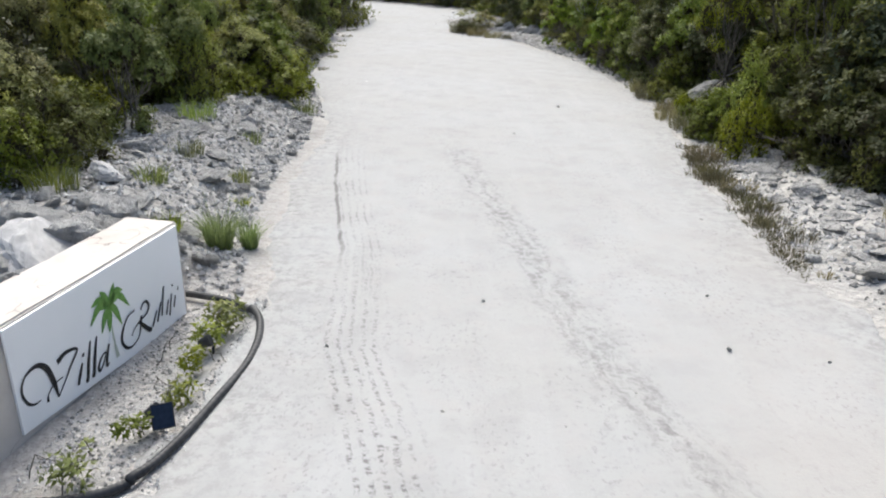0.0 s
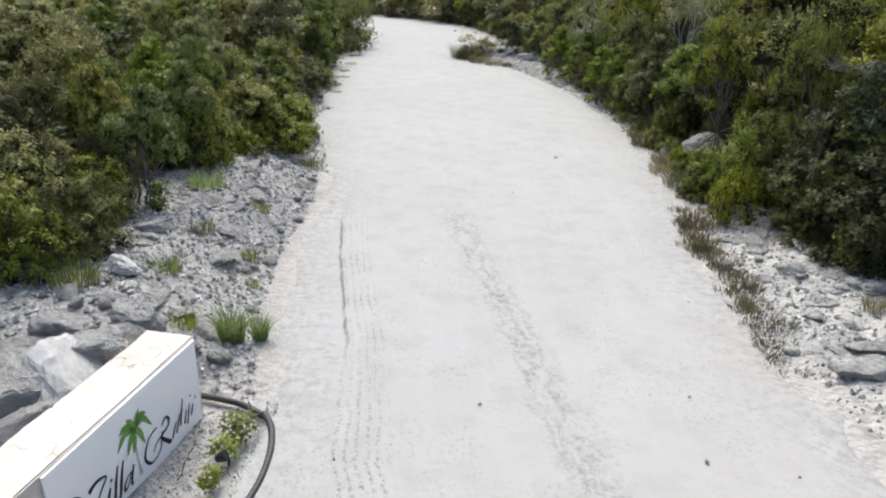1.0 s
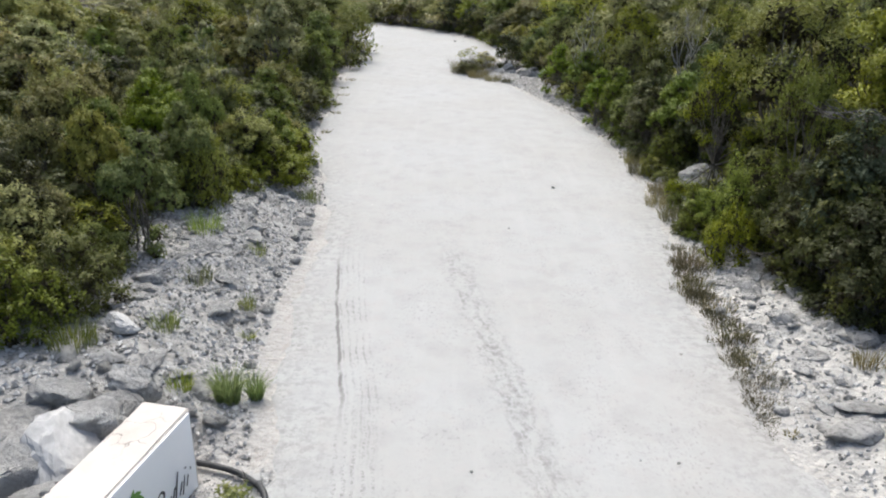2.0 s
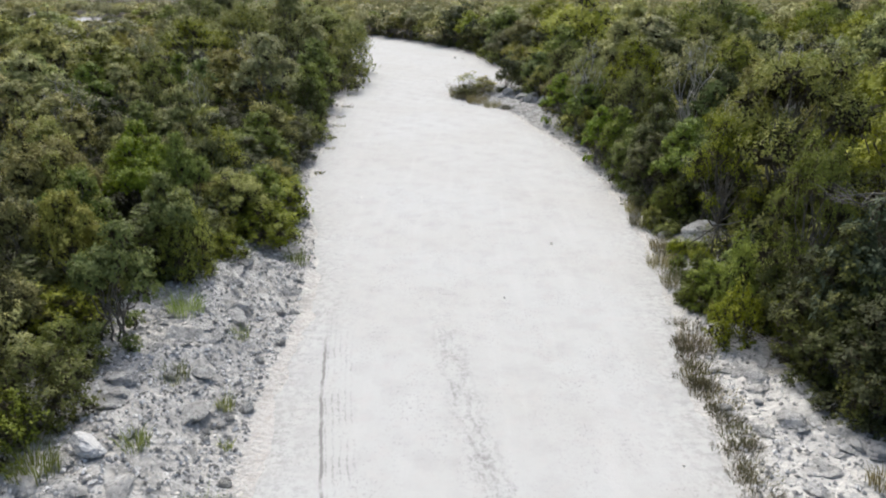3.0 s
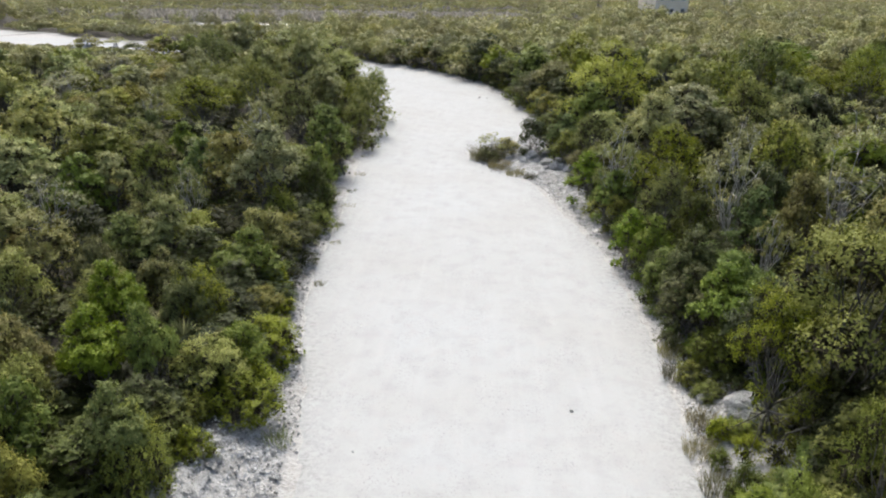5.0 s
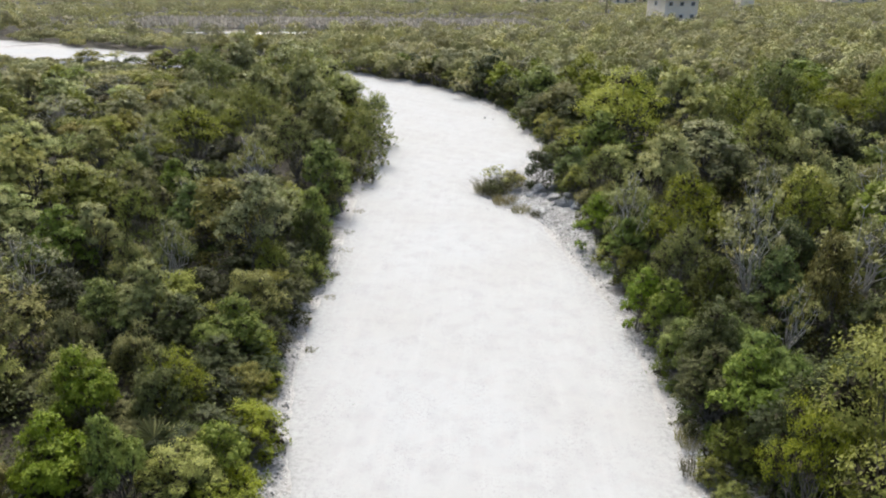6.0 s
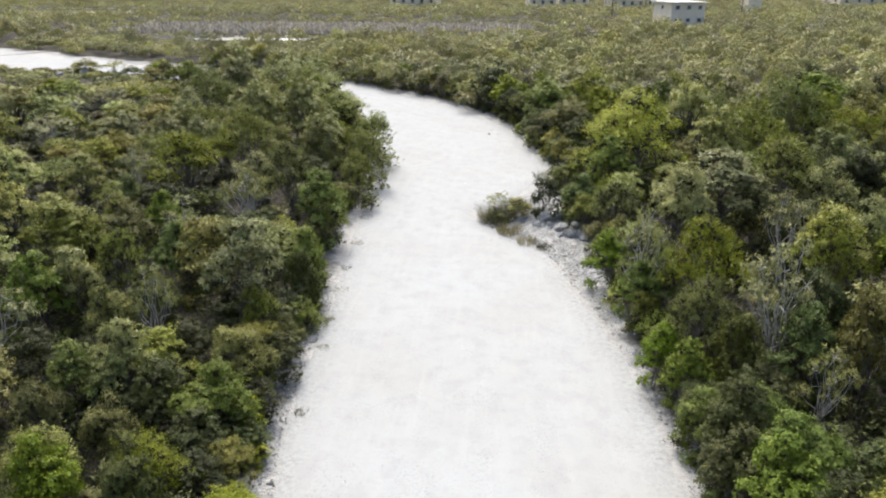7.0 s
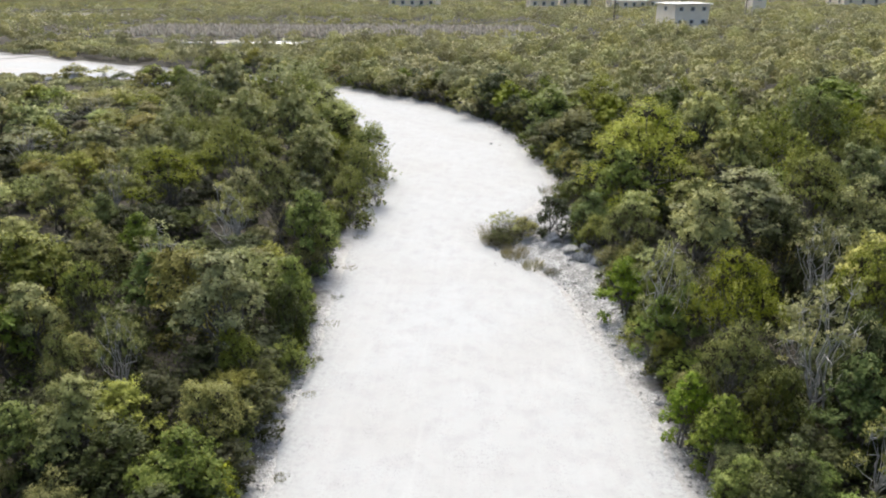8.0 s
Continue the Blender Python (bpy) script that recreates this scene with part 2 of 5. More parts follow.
PALE_BARK = plain_material("silvery_bark", (0.27, 0.26, 0.24), (0.50, 0.48, 0.455), 12.0, 0.9, 0.4)
# dark fill for crowns: shade between the leaves, put in as colour
CROWN_DARK = plain_material("crown_shade_fill", (0.031, 0.027, 0.014), (0.074, 0.063, 0.033), 9.0, 0.95, 1.0)
BARK, ROAD, GROUND, ROCK = bark_material(), road_material(), ground_material(), rock_material()


def render_material():
    """Cream cement render: trowel marks, damp stains, a few hairline cracks."""
    m, b, node, put = material("cream_cement_render", 0.9)
    pos = node("TexCoord", out=3)
    n = n_noise(node, pos, 5.0, 6.0, 0.6)
    stain = n_noise(node, pos, 1.7, 4.0, 0.65)
    bent = node("VectorMath", settings=(("operation", "ADD"),), i0=pos, i1=node("TexNoise", out=1, Vector=pos, Scale=3.0))
    crack = n_range(node, node("TexVoronoi", settings=(("feature", "DISTANCE_TO_EDGE"),), Vector=bent, Scale=1.9), 0.004, 0.012, 1.0, 0.0)
    crack = n_math(node, "MULTIPLY", crack, n_range(node, stain, 0.48, 0.56))
    col = n_mix(node, n_range(node, n, 0.3, 0.7), (0.52, 0.484, 0.442), (0.61, 0.572, 0.53))
    col = n_mix(node, n_range(node, stain, 0.50, 0.70, 0.0, 0.55), col, (0.48, 0.42, 0.37))
    col = n_mix(node, n_math(node, "MULTIPLY", crack, 0.7), col, (0.20, 0.18, 0.16))
    put(b.inputs["Base Color"], col)
    put(b.inputs["Normal"], node("Bump", Strength=0.4, Distance=0.012, Height=n_math(node, "SUBTRACT", n, crack)))
    return m


RENDERED = render_material()


# ---- helpers for meshes ----
def part(name, data, mat, parent=None, label=""):
    """Links a bmesh, or a mesh, as one object, under a thing or a part where one is given."""
    me = data
    if isinstance(data, bmesh.types.BMesh):
        me = bpy.data.meshes.new(name)
        data.to_mesh(me)
        data.free()
    if mat and not me.materials:
        me.materials.append(mat)
    ob = new(name, me)
    ob.parent = parent
    return tagged(ob, label) if label else ob


def mesh_of(name, verts, faces, smooth=False):
    """A mesh from arrays: verts (n, 3) and faces (m, 3 or 4)."""
    verts, faces = np.asarray(verts, dtype=np.float32), np.asarray(faces, dtype=np.int32)
    me = bpy.data.meshes.new(name)
    k = faces.shape[1]
    me.vertices.add(len(verts))
    me.vertices.foreach_set("co", verts.ravel())
    me.loops.add(len(faces) * k)
    me.loops.foreach_set("vertex_index", faces.ravel())
    me.polygons.add(len(faces))
    me.polygons.foreach_set("loop_start", np.arange(len(faces), dtype=np.int32) * k)
    me.polygons.foreach_set("use_smooth", np.full(len(faces), smooth, dtype=bool))
    me.update(calc_edges=True)
    return me


def unit(v):
    return v / np.maximum(np.linalg.norm(v, axis=-1, keepdims=True), 1e-9)


def smooth01(a, b, x):
    s = np.clip((x - a) / (b - a), 0, 1)
    return s * s * (3 - 2 * s)


def wobble(x, y, scale, seed=0.0):
    """Smooth noise of the plan, between -1 and 1, on arrays."""
    x, y = np.asarray(x, float) / scale, np.asarray(y, float) / scale
    s = np.sin(x * 1.7 + seed) * np.cos(y * 1.3 - seed * 1.7) + 0.6 * np.sin(x * 3.1 - y * 2.3 + seed * 2.1) + 0.4 * np.sin(x * 5.3 + y * 6.1 + seed * 0.7)
    return s / 2.0


# ---- the road's plan: matching places along its left and right edge ----
LEFT = [(-2.0, -14), (-1.9, -6), (-1.7, 0), (-1.55, 3), (-1.45, 5.0), (-1.75, 6.6), (-1.9, 8.5), (-1.92, 10.5), (-2.3, 13.0), (-3.1, 16.5), (-3.35, 19), (-3.45, 21.5),
        (-3.6, 24), (-3.85, 26.5), (-3.95, 29), (-4.1, 31), (-4.2, 33), (-4.5, 36), (-5.2, 39.5), (-6.6, 43.5), (-9.5, 48), (-14.6, 54), (-22.5, 59.5), (-33, 63.3), (-41, 66.5), (-75, 84)]
RIGHT = [(3.4, -14), (3.3, -6), (3.1, 0), (3.0, 3), (2.93, 5.0), (2.85, 6.6), (3.0, 8.5), (3.25, 10.5), (3.6, 13.0), (3.68, 16.5), (3.5, 19), (3.2, 21.5),
         (2.6, 24), (2.0, 26.5), (0.5, 28.7), (-0.1, 30.6), (1.5, 32.6), (2.5, 36), (2.0, 40.5), (1.0, 45), (-2.5, 52), (-9, 58.5), (-19, 66), (-30.5, 70.3), (-44, 77.6), (-72, 93)]


def spline(points, per=10):
    """A smooth line through the points (Catmull-Rom), per steps to a stretch."""
    p = np.array(points, float)
    p = np.vstack([2 * p[0] - p[1], p, 2 * p[-1] - p[-2]])
    out = []
    for k in range(1, len(p) - 2):
        for s in np.arange(per) / per:
            a, b, c, d = p[k - 1], p[k], p[k + 1], p[k + 2]
            out.append(0.5 * (2 * b + (c - a) * s + (2 * a - 5 * b + 4 * c - d) * s ** 2 + (3 * b - a - 3 * c + d) * s ** 3))
    out.append(p[-2])
    return np.array(out)


EDGE_L, EDGE_R = spline(LEFT), spline(RIGHT)


def to_line(x, y, line):
    """Distance from places of the plan to a line."""
    x, y = np.asarray(x, float), np.asarray(y, float)
    best = np.full(x.shape, 1e9)
    for a, b in zip(line[:-1], line[1:]):
        d = b - a
        s = np.clip(((x - a[0]) * d[0] + (y - a[1]) * d[1]) / max(d @ d, 1e-9), 0, 1)
        best = np.minimum(best, np.hypot(x - a[0] - s * d[0], y - a[1] - s * d[1]))
    return best


def from_road(x, y):
    """Distance outside the road's edge (negative on the road), and whether the place is on its left."""
    x, y = np.asarray(x, float), np.asarray(y, float)
    dl, dr = to_line(x, y, EDGE_L[::2]), to_line(x, y, EDGE_R[::2])
    inside = np.zeros(x.shape, bool)
    ring = np.vstack([EDGE_L[::2], EDGE_R[::-2]])
    for a, b in zip(ring, np.roll(ring, -1, axis=0)):
        cross = (a[1] > y) != (b[1] > y)
        inside ^= cross & (x < (b[0] - a[0]) * (y - a[1]) / (b[1] - a[1] + 1e-12) + a[0])
    d = np.minimum(dl, dr)
    return np.where(inside, -d, d), dl < dr


def ground_z(x, y):
    """The height of the ground: banks of rubble beside the road, level scrubland beyond."""
    x, y = np.asarray(x, float), np.asarray(y, float)
    d, left = from_road(x, y)
    rocky = np.where(left, smooth01(15.0, 11.0, y) * smooth01(4.6, 6.2, y + 0.0 * x) + 0.15, 0.45)
    bank = smooth01(0.05, 1.3, d) * np.where(left, 0.12 + 0.30 * rocky, 0.10 + 0.12 * rocky)
    lumps = (0.05 * wobble(x, y, 0.5, 1.0) + 0.035 * wobble(x, y, 0.21, 3.0) + np.where(left, 0.02, 0.06) * (0.4 - np.abs(wobble(x, y, 0.36, 6.0)))) * smooth01(0.1, 0.7, d) * smooth01(120, 20, np.hypot(x, y))
    bed = smooth01(5.6, 5.2, y) * smooth01(-2.75, -2.45, x) * left
    bank = bank * (1 - bed) + bed * (-0.055 + 0.02 * smooth01(4.4, 3.4, y))
    return np.where(d < 0, -0.07 * smooth01(0.0, 0.5, -d), bank + lumps * (1 - 0.7 * bed)) - 0.005


def at_ground(x, y):
    return float(ground_z(np.array([x]), np.array([y]))[0])


def scrub_edge(y, left):
    """How far from the road the scrub begins."""
    a = np.interp(y, [4.0, 7.5, 9.3, 10.5, 11.8, 12.8, 14.5, 60], [4.2, 3.0, 2.4, 1.9, 1.2, 0.8, 0.45, 0.45])
    b = np.interp(y, [5, 7.6, 9, 10, 11, 12.5, 14.2, 15, 21, 23, 26, 29, 31, 33, 42, 60], [3.0, 1.6, 1.15, 1.1, 1.4, 1.7, 1.2, 0.5, 0.5, 0.9, 1.4, 2.7, 2.9, 0.9, 0.6, 1.0])
    return np.where(left, a, b)


def grid_faces(rows, cols):
    i = np.arange(rows - 1)[:, None] * cols + np.arange(cols - 1)[None]
    return np.stack([i, i + 1, i + cols + 1, i + cols], -1).reshape(-1, 4)


def spaced(fine_a, fine_b, step, far_a, far_b, grow=1.18):
    """Places along an axis: even between fine_a and fine_b, ever wider beyond."""
    mid = list(np.arange(fine_a, fine_b + step / 2, step))
    lo, hi, s = [], [], step
    v = fine_a
    while v > far_a:
        s *= grow
        v -= s
        lo.append(v)
    v, s = mid[-1], step
    while v < far_b:
        s *= grow
        v += s
        hi.append(v)
    return np.array(lo[::-1] + mid + hi)


# ---- ground and road ----
gx, gy = spaced(-6.5, 6.0, 0.09, -2500, 2500), spaced(2.0, 34.0, 0.13, -300, 3500)
GX, GY = np.meshgrid(gx, gy)
gz = ground_z(GX, GY)
ground_mesh = mesh_of("ground", np.stack([GX, GY, gz], -1).reshape(-1, 3), grid_faces(len(gy), len(gx)), True)
road_far = ground_mesh.attributes.new("from_road", "FLOAT", "POINT")
g_out, g_left = from_road(GX, GY)
road_far.data.foreach_set("value", np.where(g_left & (GY < 5.4) & (g_out > 0) & (GX > -2.4), g_out * 0.15 - 0.1, g_out).ravel().astype(np.float32))
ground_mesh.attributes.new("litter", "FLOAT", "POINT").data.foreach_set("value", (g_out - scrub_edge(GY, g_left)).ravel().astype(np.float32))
ground_mesh.attributes.new("fresh_cut", "FLOAT", "POINT").data.foreach_set("value", (np.where(g_left, 0.35, 1.0) * smooth01(13.0, 9.5, GY)).ravel().astype(np.float32))
ground = tagged(part("ground", ground_mesh, GROUND), "pale limestone rubble and dark leaf litter under dry scrub", "ground", kind="structure")


def build_road():
    rng = np.random.default_rng(5)
    n, across = 620, 90
    k = np.linspace(0, len(EDGE_L) - 1, n)
    i = np.arange(len(EDGE_L))
    a = np.stack([np.interp(k, i, EDGE_L[:, c]) for c in (0, 1)], -1)
    b = np.stack([np.interp(k, i, EDGE_R[:, c]) for c in (0, 1)], -1)
    u = np.linspace(-0.035, 1.035, across)
    x = a[:, None, 0] + (b - a)[:, None, 0] * u[None]
    y = a[:, None, 1] + (b - a)[:, None, 1] * u[None]
    rag = 0.10 * wobble(x, y, 0.9, 2.0) + 0.07 * wobble(x, y, 0.31, 5.0) + 0.05 * wobble(x, y, 0.12, 8.0)
    width = np.linalg.norm(b - a, axis=1)[:, None]
    inset = np.minimum(u, 1 - u)[None] * width + rag
    z = 0.0 + 0.012 * wobble(x, y, 1.1, 4.0) + 0.006 * wobble(x, y, 0.3, 7.0) - 0.12 * smooth01(0.15, -0.25, inset)
    z += rng.normal(0, 0.0015, z.shape)
    me = mesh_of("road", np.stack([x, y, z], -1).reshape(-1, 3), grid_faces(n, across), True)
    me.attributes.new("inset", "FLOAT", "POINT").data.foreach_set("value", inset.ravel().astype(np.float32))
    for key, ys, xs in (("rut_a", [-14, 2.4, 3.4, 4.35, 6.05, 8.2, 9.6, 16, 60], [0.6, -0.35, -0.57, -0.83, -0.97, -1.33, -1.5, -2.2, -4]),
                        ("rut_b", [-14, 3.2, 4.26, 5.17, 6.2, 7.7, 8.9, 16, 60], [6, 1.18, 0.88, 0.72, 0.6, 0.35, 0.15, -0.9, -4])):
        me.attributes.new(key, "FLOAT", "POINT").data.foreach_set("value", (x - np.interp(y, ys, xs)).ravel().astype(np.float32))
    return tagged(part("road", me, ROAD), "unpaved road of white crushed limestone with faint wheel tracks", "road", kind="structure")


road = build_road()


# ---- foliage ----
def leaf_cards(P, D, N, L, W):
    """Folded pointed leaves: base P, way D, upper side N, length L, width W."""
    S = unit(np.cross(D, N))
    N = unit(np.cross(S, D))
    L, W = L[:, None], W[:, None]
    mid = P + D * L * 0.5
    v = np.stack([P, mid + S * W * 0.5 + N * L * 0.08, P + D * L - N * L * 0.06, mid - S * W * 0.5 + N * L * 0.08], 1)
    base = np.arange(len(P))[:, None] * 4
    f = np.concatenate([base + np.array([[0, 1, 2]]), base + np.array([[0, 2, 3]])], 1).reshape(-1, 3)
    return v.reshape(-1, 3), f


def joined(pieces):
    vs, fs, n = [], [], 0
    for v, f in pieces:
        vs.append(v)
        fs.append(f + n)
        n += len(v)
    return np.concatenate(vs), np.concatenate(fs)


def leaf_slips(P, D, N, L, W):
    """Plainer leaves for plants further off: one pointed face each."""
    S = unit(np.cross(D, N)) * W[:, None] * 0.62
    back = P + D * (L * 0.18)[:, None]
    v = np.stack([back - S, back + S, P + D * (L * 1.1)[:, None]], 1)
    return v.reshape(-1, 3), np.arange(len(P) * 3).reshape(-1, 3)


def tube(points, radii, sides=5):
    """A tapering limb along the points."""
    p, r = np.array(points, float), np.array(radii, float)
    d = unit(np.gradient(p, axis=0))
    s = unit(np.cross(d, np.array([0.31, 0.17, 0.93]) + 1e-3))
    t = np.cross(d, s)
    ang = np.arange(sides) * 2 * np.pi / sides
    v = p[:, None] + r[:, None, None] * (np.cos(ang)[None, :, None] * s[:, None] + np.sin(ang)[None, :, None] * t[:, None])
    k = len(p)
    i = (np.arange(k - 1)[:, None] * sides + np.arange(sides)[None])
    j = (np.arange(k - 1)[:, None] * sides + (np.arange(sides)[None] + 1) % sides)
    q = np.stack([i, j, j + sides, i + sides], -1).reshape(-1, 4)
    f = np.concatenate([q[:, [0, 1, 2]], q[:, [0, 2, 3]]])
    return v.reshape(-1, 3), f


def limb(rng, a, b, r0, r1, steps=6, bend=0.12, sides=5):
    a, b = np.array(a, float), np.array(b, float)
    t = np.linspace(0, 1, steps)[:, None]
    p = a + (b - a) * t
    jig = rng.normal(0, bend * np.linalg.norm(b - a) * 0.35, (steps, 3)) * np.sin(t * np.pi)
    return tube(p + jig, r0 + (r1 - r0) * t[:, 0], sides)


def foliage(rng, lobes, sprigs, leaves, length, width, sprig=0.12, up=0.35, spread=0.9, low=-0.8, fill=0.28):
    """Leaves in sprigs over a crown of lobes (x, y, z, radius, height)."""
    lobes = np.array(lobes, float)
    area = lobes[:, 3] * (lobes[:, 3] + lobes[:, 4])
    which = rng.choice(len(lobes), sprigs, p=area / area.sum())
    lo = lobes[which]
    d = unit(rng.normal(size=(sprigs * 1, 3)))
    d[:, 2] = np.where(d[:, 2] < low, -d[:, 2], d[:, 2])
    depth = np.where(rng.random(sprigs) < fill, rng.uniform(0.6, 0.85, sprigs), rng.uniform(0.82, 1.08, sprigs))
    depth = np.where(rng.random(sprigs) < 0.13, rng.uniform(1.1, 1.45, sprigs), depth)
    c = lo[:, :3] + d * np.stack([lo[:, 3], lo[:, 3], lo[:, 4]], -1) * depth[:, None]
    axis = unit(d + np.array([0, 0, up]) + rng.normal(0, 0.35, d.shape))
    c, axis = np.repeat(c, leaves, 0), np.repeat(axis, leaves, 0)
    m = len(c)
    side = unit(np.cross(axis, rng.normal(size=(m, 3))))
    P = c + axis * (rng.random(m) * sprig)[:, None] + side * (rng.random(m) * sprig * 0.35)[:, None]
    D = unit(axis * (0.5 - 0.7 * spread * rng.random(m))[:, None] + side * spread + np.array([0, 0, -0.1]))
    N = unit(np.repeat(d, leaves, 0) * 1.2 + rng.normal(0, 0.20, (m, 3)) + np.array([0, 0, 0.35]))
    s = rng.uniform(0.65, 1.25, m)
    return (leaf_cards if length < 0.03 else leaf_slips)(P, D, N, length * s, width * s)


def dark_core(rng, lobes, per):
    """Dark slips filling the lobes behind the leaves, coloured as the crown's inner shade."""
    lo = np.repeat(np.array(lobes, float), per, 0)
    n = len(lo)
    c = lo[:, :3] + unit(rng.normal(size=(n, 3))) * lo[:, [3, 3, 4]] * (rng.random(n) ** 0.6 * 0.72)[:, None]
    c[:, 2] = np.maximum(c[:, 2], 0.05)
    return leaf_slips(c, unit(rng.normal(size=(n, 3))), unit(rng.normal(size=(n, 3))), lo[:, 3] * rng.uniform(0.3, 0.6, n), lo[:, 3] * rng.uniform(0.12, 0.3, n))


def dome_lobes(rng, n, radius, low, top, lobe, flat=0.8, skirt=0):
    """Uneven lobes spread over a dome that is radius wide and reaches from low to top; skirt: lobes near the ground round it."""
    out = []
    for k in range(n):
        a, r = k * 2.399963 + rng.uniform(-0.5, 0.5), math.sqrt((k + 0.5) / n) * radius * rng.uniform(0.75, 1.12)
        z = low + (top - low) * (1 - 0.75 * (r / radius) ** 2) * rng.uniform(0.66, 1.04)
        s = lobe * rng.uniform(0.62, 1.35)
        out.append((math.cos(a) * r, math.sin(a) * r, z - s * flat * 0.6, s, s * flat))
    for k in range(skirt):
        a, r = (k + rng.uniform(-0.3, 0.3)) * 6.2832 / skirt, radius * rng.uniform(0.7, 0.95)
        s = lobe * rng.uniform(0.6, 0.95)
        out.append((math.cos(a) * r, math.sin(a) * r, s * rng.uniform(0.4, 0.9), s, s * flat))
    return out


def skeleton_limbs(rng, lobes, base_r, fork=0.3, stems=3, twigs=2):
    """Stems from the ground that fork out towards the crown's lobes."""
    bits = []
    feet = [(rng.uniform(-0.12, 0.12) * stems, rng.uniform(-0.12, 0.12) * stems, -0.08) for _ in range(stems)]
    heads = []
    for k, foot in enumerate(feet):
        mine = [l for j, l in enumerate(lobes) if j % stems == k] or [lobes[0]]
        c = np.mean([l[:3] for l in mine], axis=0)
        head = np.array(foot) * (1 - fork) + c * fork
        head[2] = max(0.15, c[2] * (fork + 0.1))
        bits.append(limb(rng, foot, head, base_r, base_r * 0.7))
        for l in mine:
            tip = np.array(l[:3])
            bits.append(limb(rng, head, tip, base_r * 0.6, base_r * 0.22, 5, 0.2, 4))
            for _ in range(twigs):
                e = tip + unit(rng.normal(size=3) + np.array([0, 0, 0.7])) * l[3] * 0.95
                bits.append(limb(rng, tip, e, base_r * 0.22, base_r * 0.08, 3, 0.2, 3))
        heads.append(head)
    return joined(bits)


def plant(name, label, category, leaf, lobes, rng, limbs, sprays, core=60, filled=True):
    """A shrub or tree: limbs and a crown under one base."""
    thing = tagged(new(name), label, category)
    part("trunk", mesh_of("trunk", *limbs, True), BARK if filled else PALE_BARK, thing)
    if not filled:
        part("crown", mesh_of("crown", *sprays), LEAF[leaf], thing)
        return thing
    core = dark_core(rng, lobes, core)
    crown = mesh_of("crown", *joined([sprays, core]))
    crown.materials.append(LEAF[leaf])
    crown.materials.append(CROWN_DARK)
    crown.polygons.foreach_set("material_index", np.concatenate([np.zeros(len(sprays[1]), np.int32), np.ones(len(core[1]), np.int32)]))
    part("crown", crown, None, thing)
    return thing


# sprigs and leaf size by distance: close to the walk, middling, far
DETAIL = (lambda n: (int(n * 1.05), 0.94), lambda n: (int(n * 0.8), 0.98), lambda n: (int(n * 0.55), 1.25))


# kind: name, label, category, leaves, lobes (number, spread, low, top, size, flatness, skirt), limbs (radius, fork, stems), sprigs, leaf length and width, sprig, upward, lowest way
KINDS = {}
KINDS["broad"] = ("broadleaf_shrub", "rounded green broadleaf shrub in dense roadside scrub", "shrub", "broad", (16, 0.62, 0.6, 2.05, 0.215, 0.85, 3), (0.032, 0.3, 3), 640, 0.066, 0.042, 0.10, 0.35, -0.35)
KINDS["fine"] = ("scrub_bush", "dark fine-leaved scrub bush with a dense twiggy crown", "shrub", "fine", (17, 0.66, 0.5, 1.85, 0.20, 1.0, 3), (0.026, 0.3, 3), 680, 0.056, 0.030, 0.12, 0.6, -0.4)
KINDS["pale"] = ("pale_leaved_tree", "small tree with pale grey-green leaves and a thin grey trunk", "tree", "pale", (19, 0.68, 0.95, 2.65, 0.21, 0.85, 0), (0.042, 0.45, 2), 600, 0.066, 0.042, 0.11, 0.3, -0.25)
KINDS["feather"] = ("feathery_tree", "bright green feathery tree with spreading layered branches", "tree", "feather", (24, 0.92, 0.95, 2.75, 0.30, 0.50, 7), (0.032, 0.35, 2), 1150, 0.046, 0.022, 0.15, 0.1, -0.2)
KINDS["light"] = ("light_green_tree", "spreading light green tree with a soft rounded crown", "tree", "light", (22, 0.86, 0.7, 2.4, 0.30, 0.75, 5), (0.036, 0.35, 3), 1500, 0.050, 0.024, 0.14, 0.5, -0.2)
KINDS["bare"] = ("grey_branched_shrub", "shrub with bare silvery branches under a thin leafy top", "shrub", "pale", (15, 0.72, 0.9, 2.1, 0.22, 0.65, 0), (0.030, 0.25, 3), 170, 0.062, 0.036, 0.10, 0.6, 0.1)
KINDS["bronze"] = ("bronze_scrub_bush", "scrub bush with brownish olive leaves and dry twigs", "shrub", "bronze", (15, 0.64, 0.55, 1.95, 0.21, 0.85, 3), (0.03, 0.3, 3), 620, 0.064, 0.036, 0.12, 0.5, -0.5)
KINDS["dark"] = ("dark_leaved_shrub", "tall dense shrub with dark green leaves, their colour deepened for shade", "shrub", "dark", (14, 0.66, 0.5, 2.2, 0.24, 0.9, 6), (0.03, 0.3, 3), 660, 0.066, 0.038, 0.11, 0.5, -0.5)
KINDS["grey"] = ("grey_leaved_shrub", "dense shrub with dull grey-green leaves over dead branches", "shrub", "grey", (16, 0.64, 0.5, 2.1, 0.21, 0.8, 4), (0.03, 0.3, 3), 640, 0.072, 0.036, 0.11, 0.3, -0.3)
KINDS["round"] = ("round_bush", "round soft green bush with dense fine leaves", "shrub", "feather", (12, 0.56, 0.4, 1.95, 0.30, 1.0, 7), (0.022, 0.2, 4), 760, 0.050, 0.022, 0.13, 0.7, -0.5)
KINDS["low"] = ("low_bush", "low yellow-green bush at the edge of the rubble", "shrub", "feather", (12, 0.6, 0.15, 1.05, 0.22, 1.0, 5), (0.016, 0.2, 4), 420, 0.056, 0.030, 0.12, 0.9, -0.8)


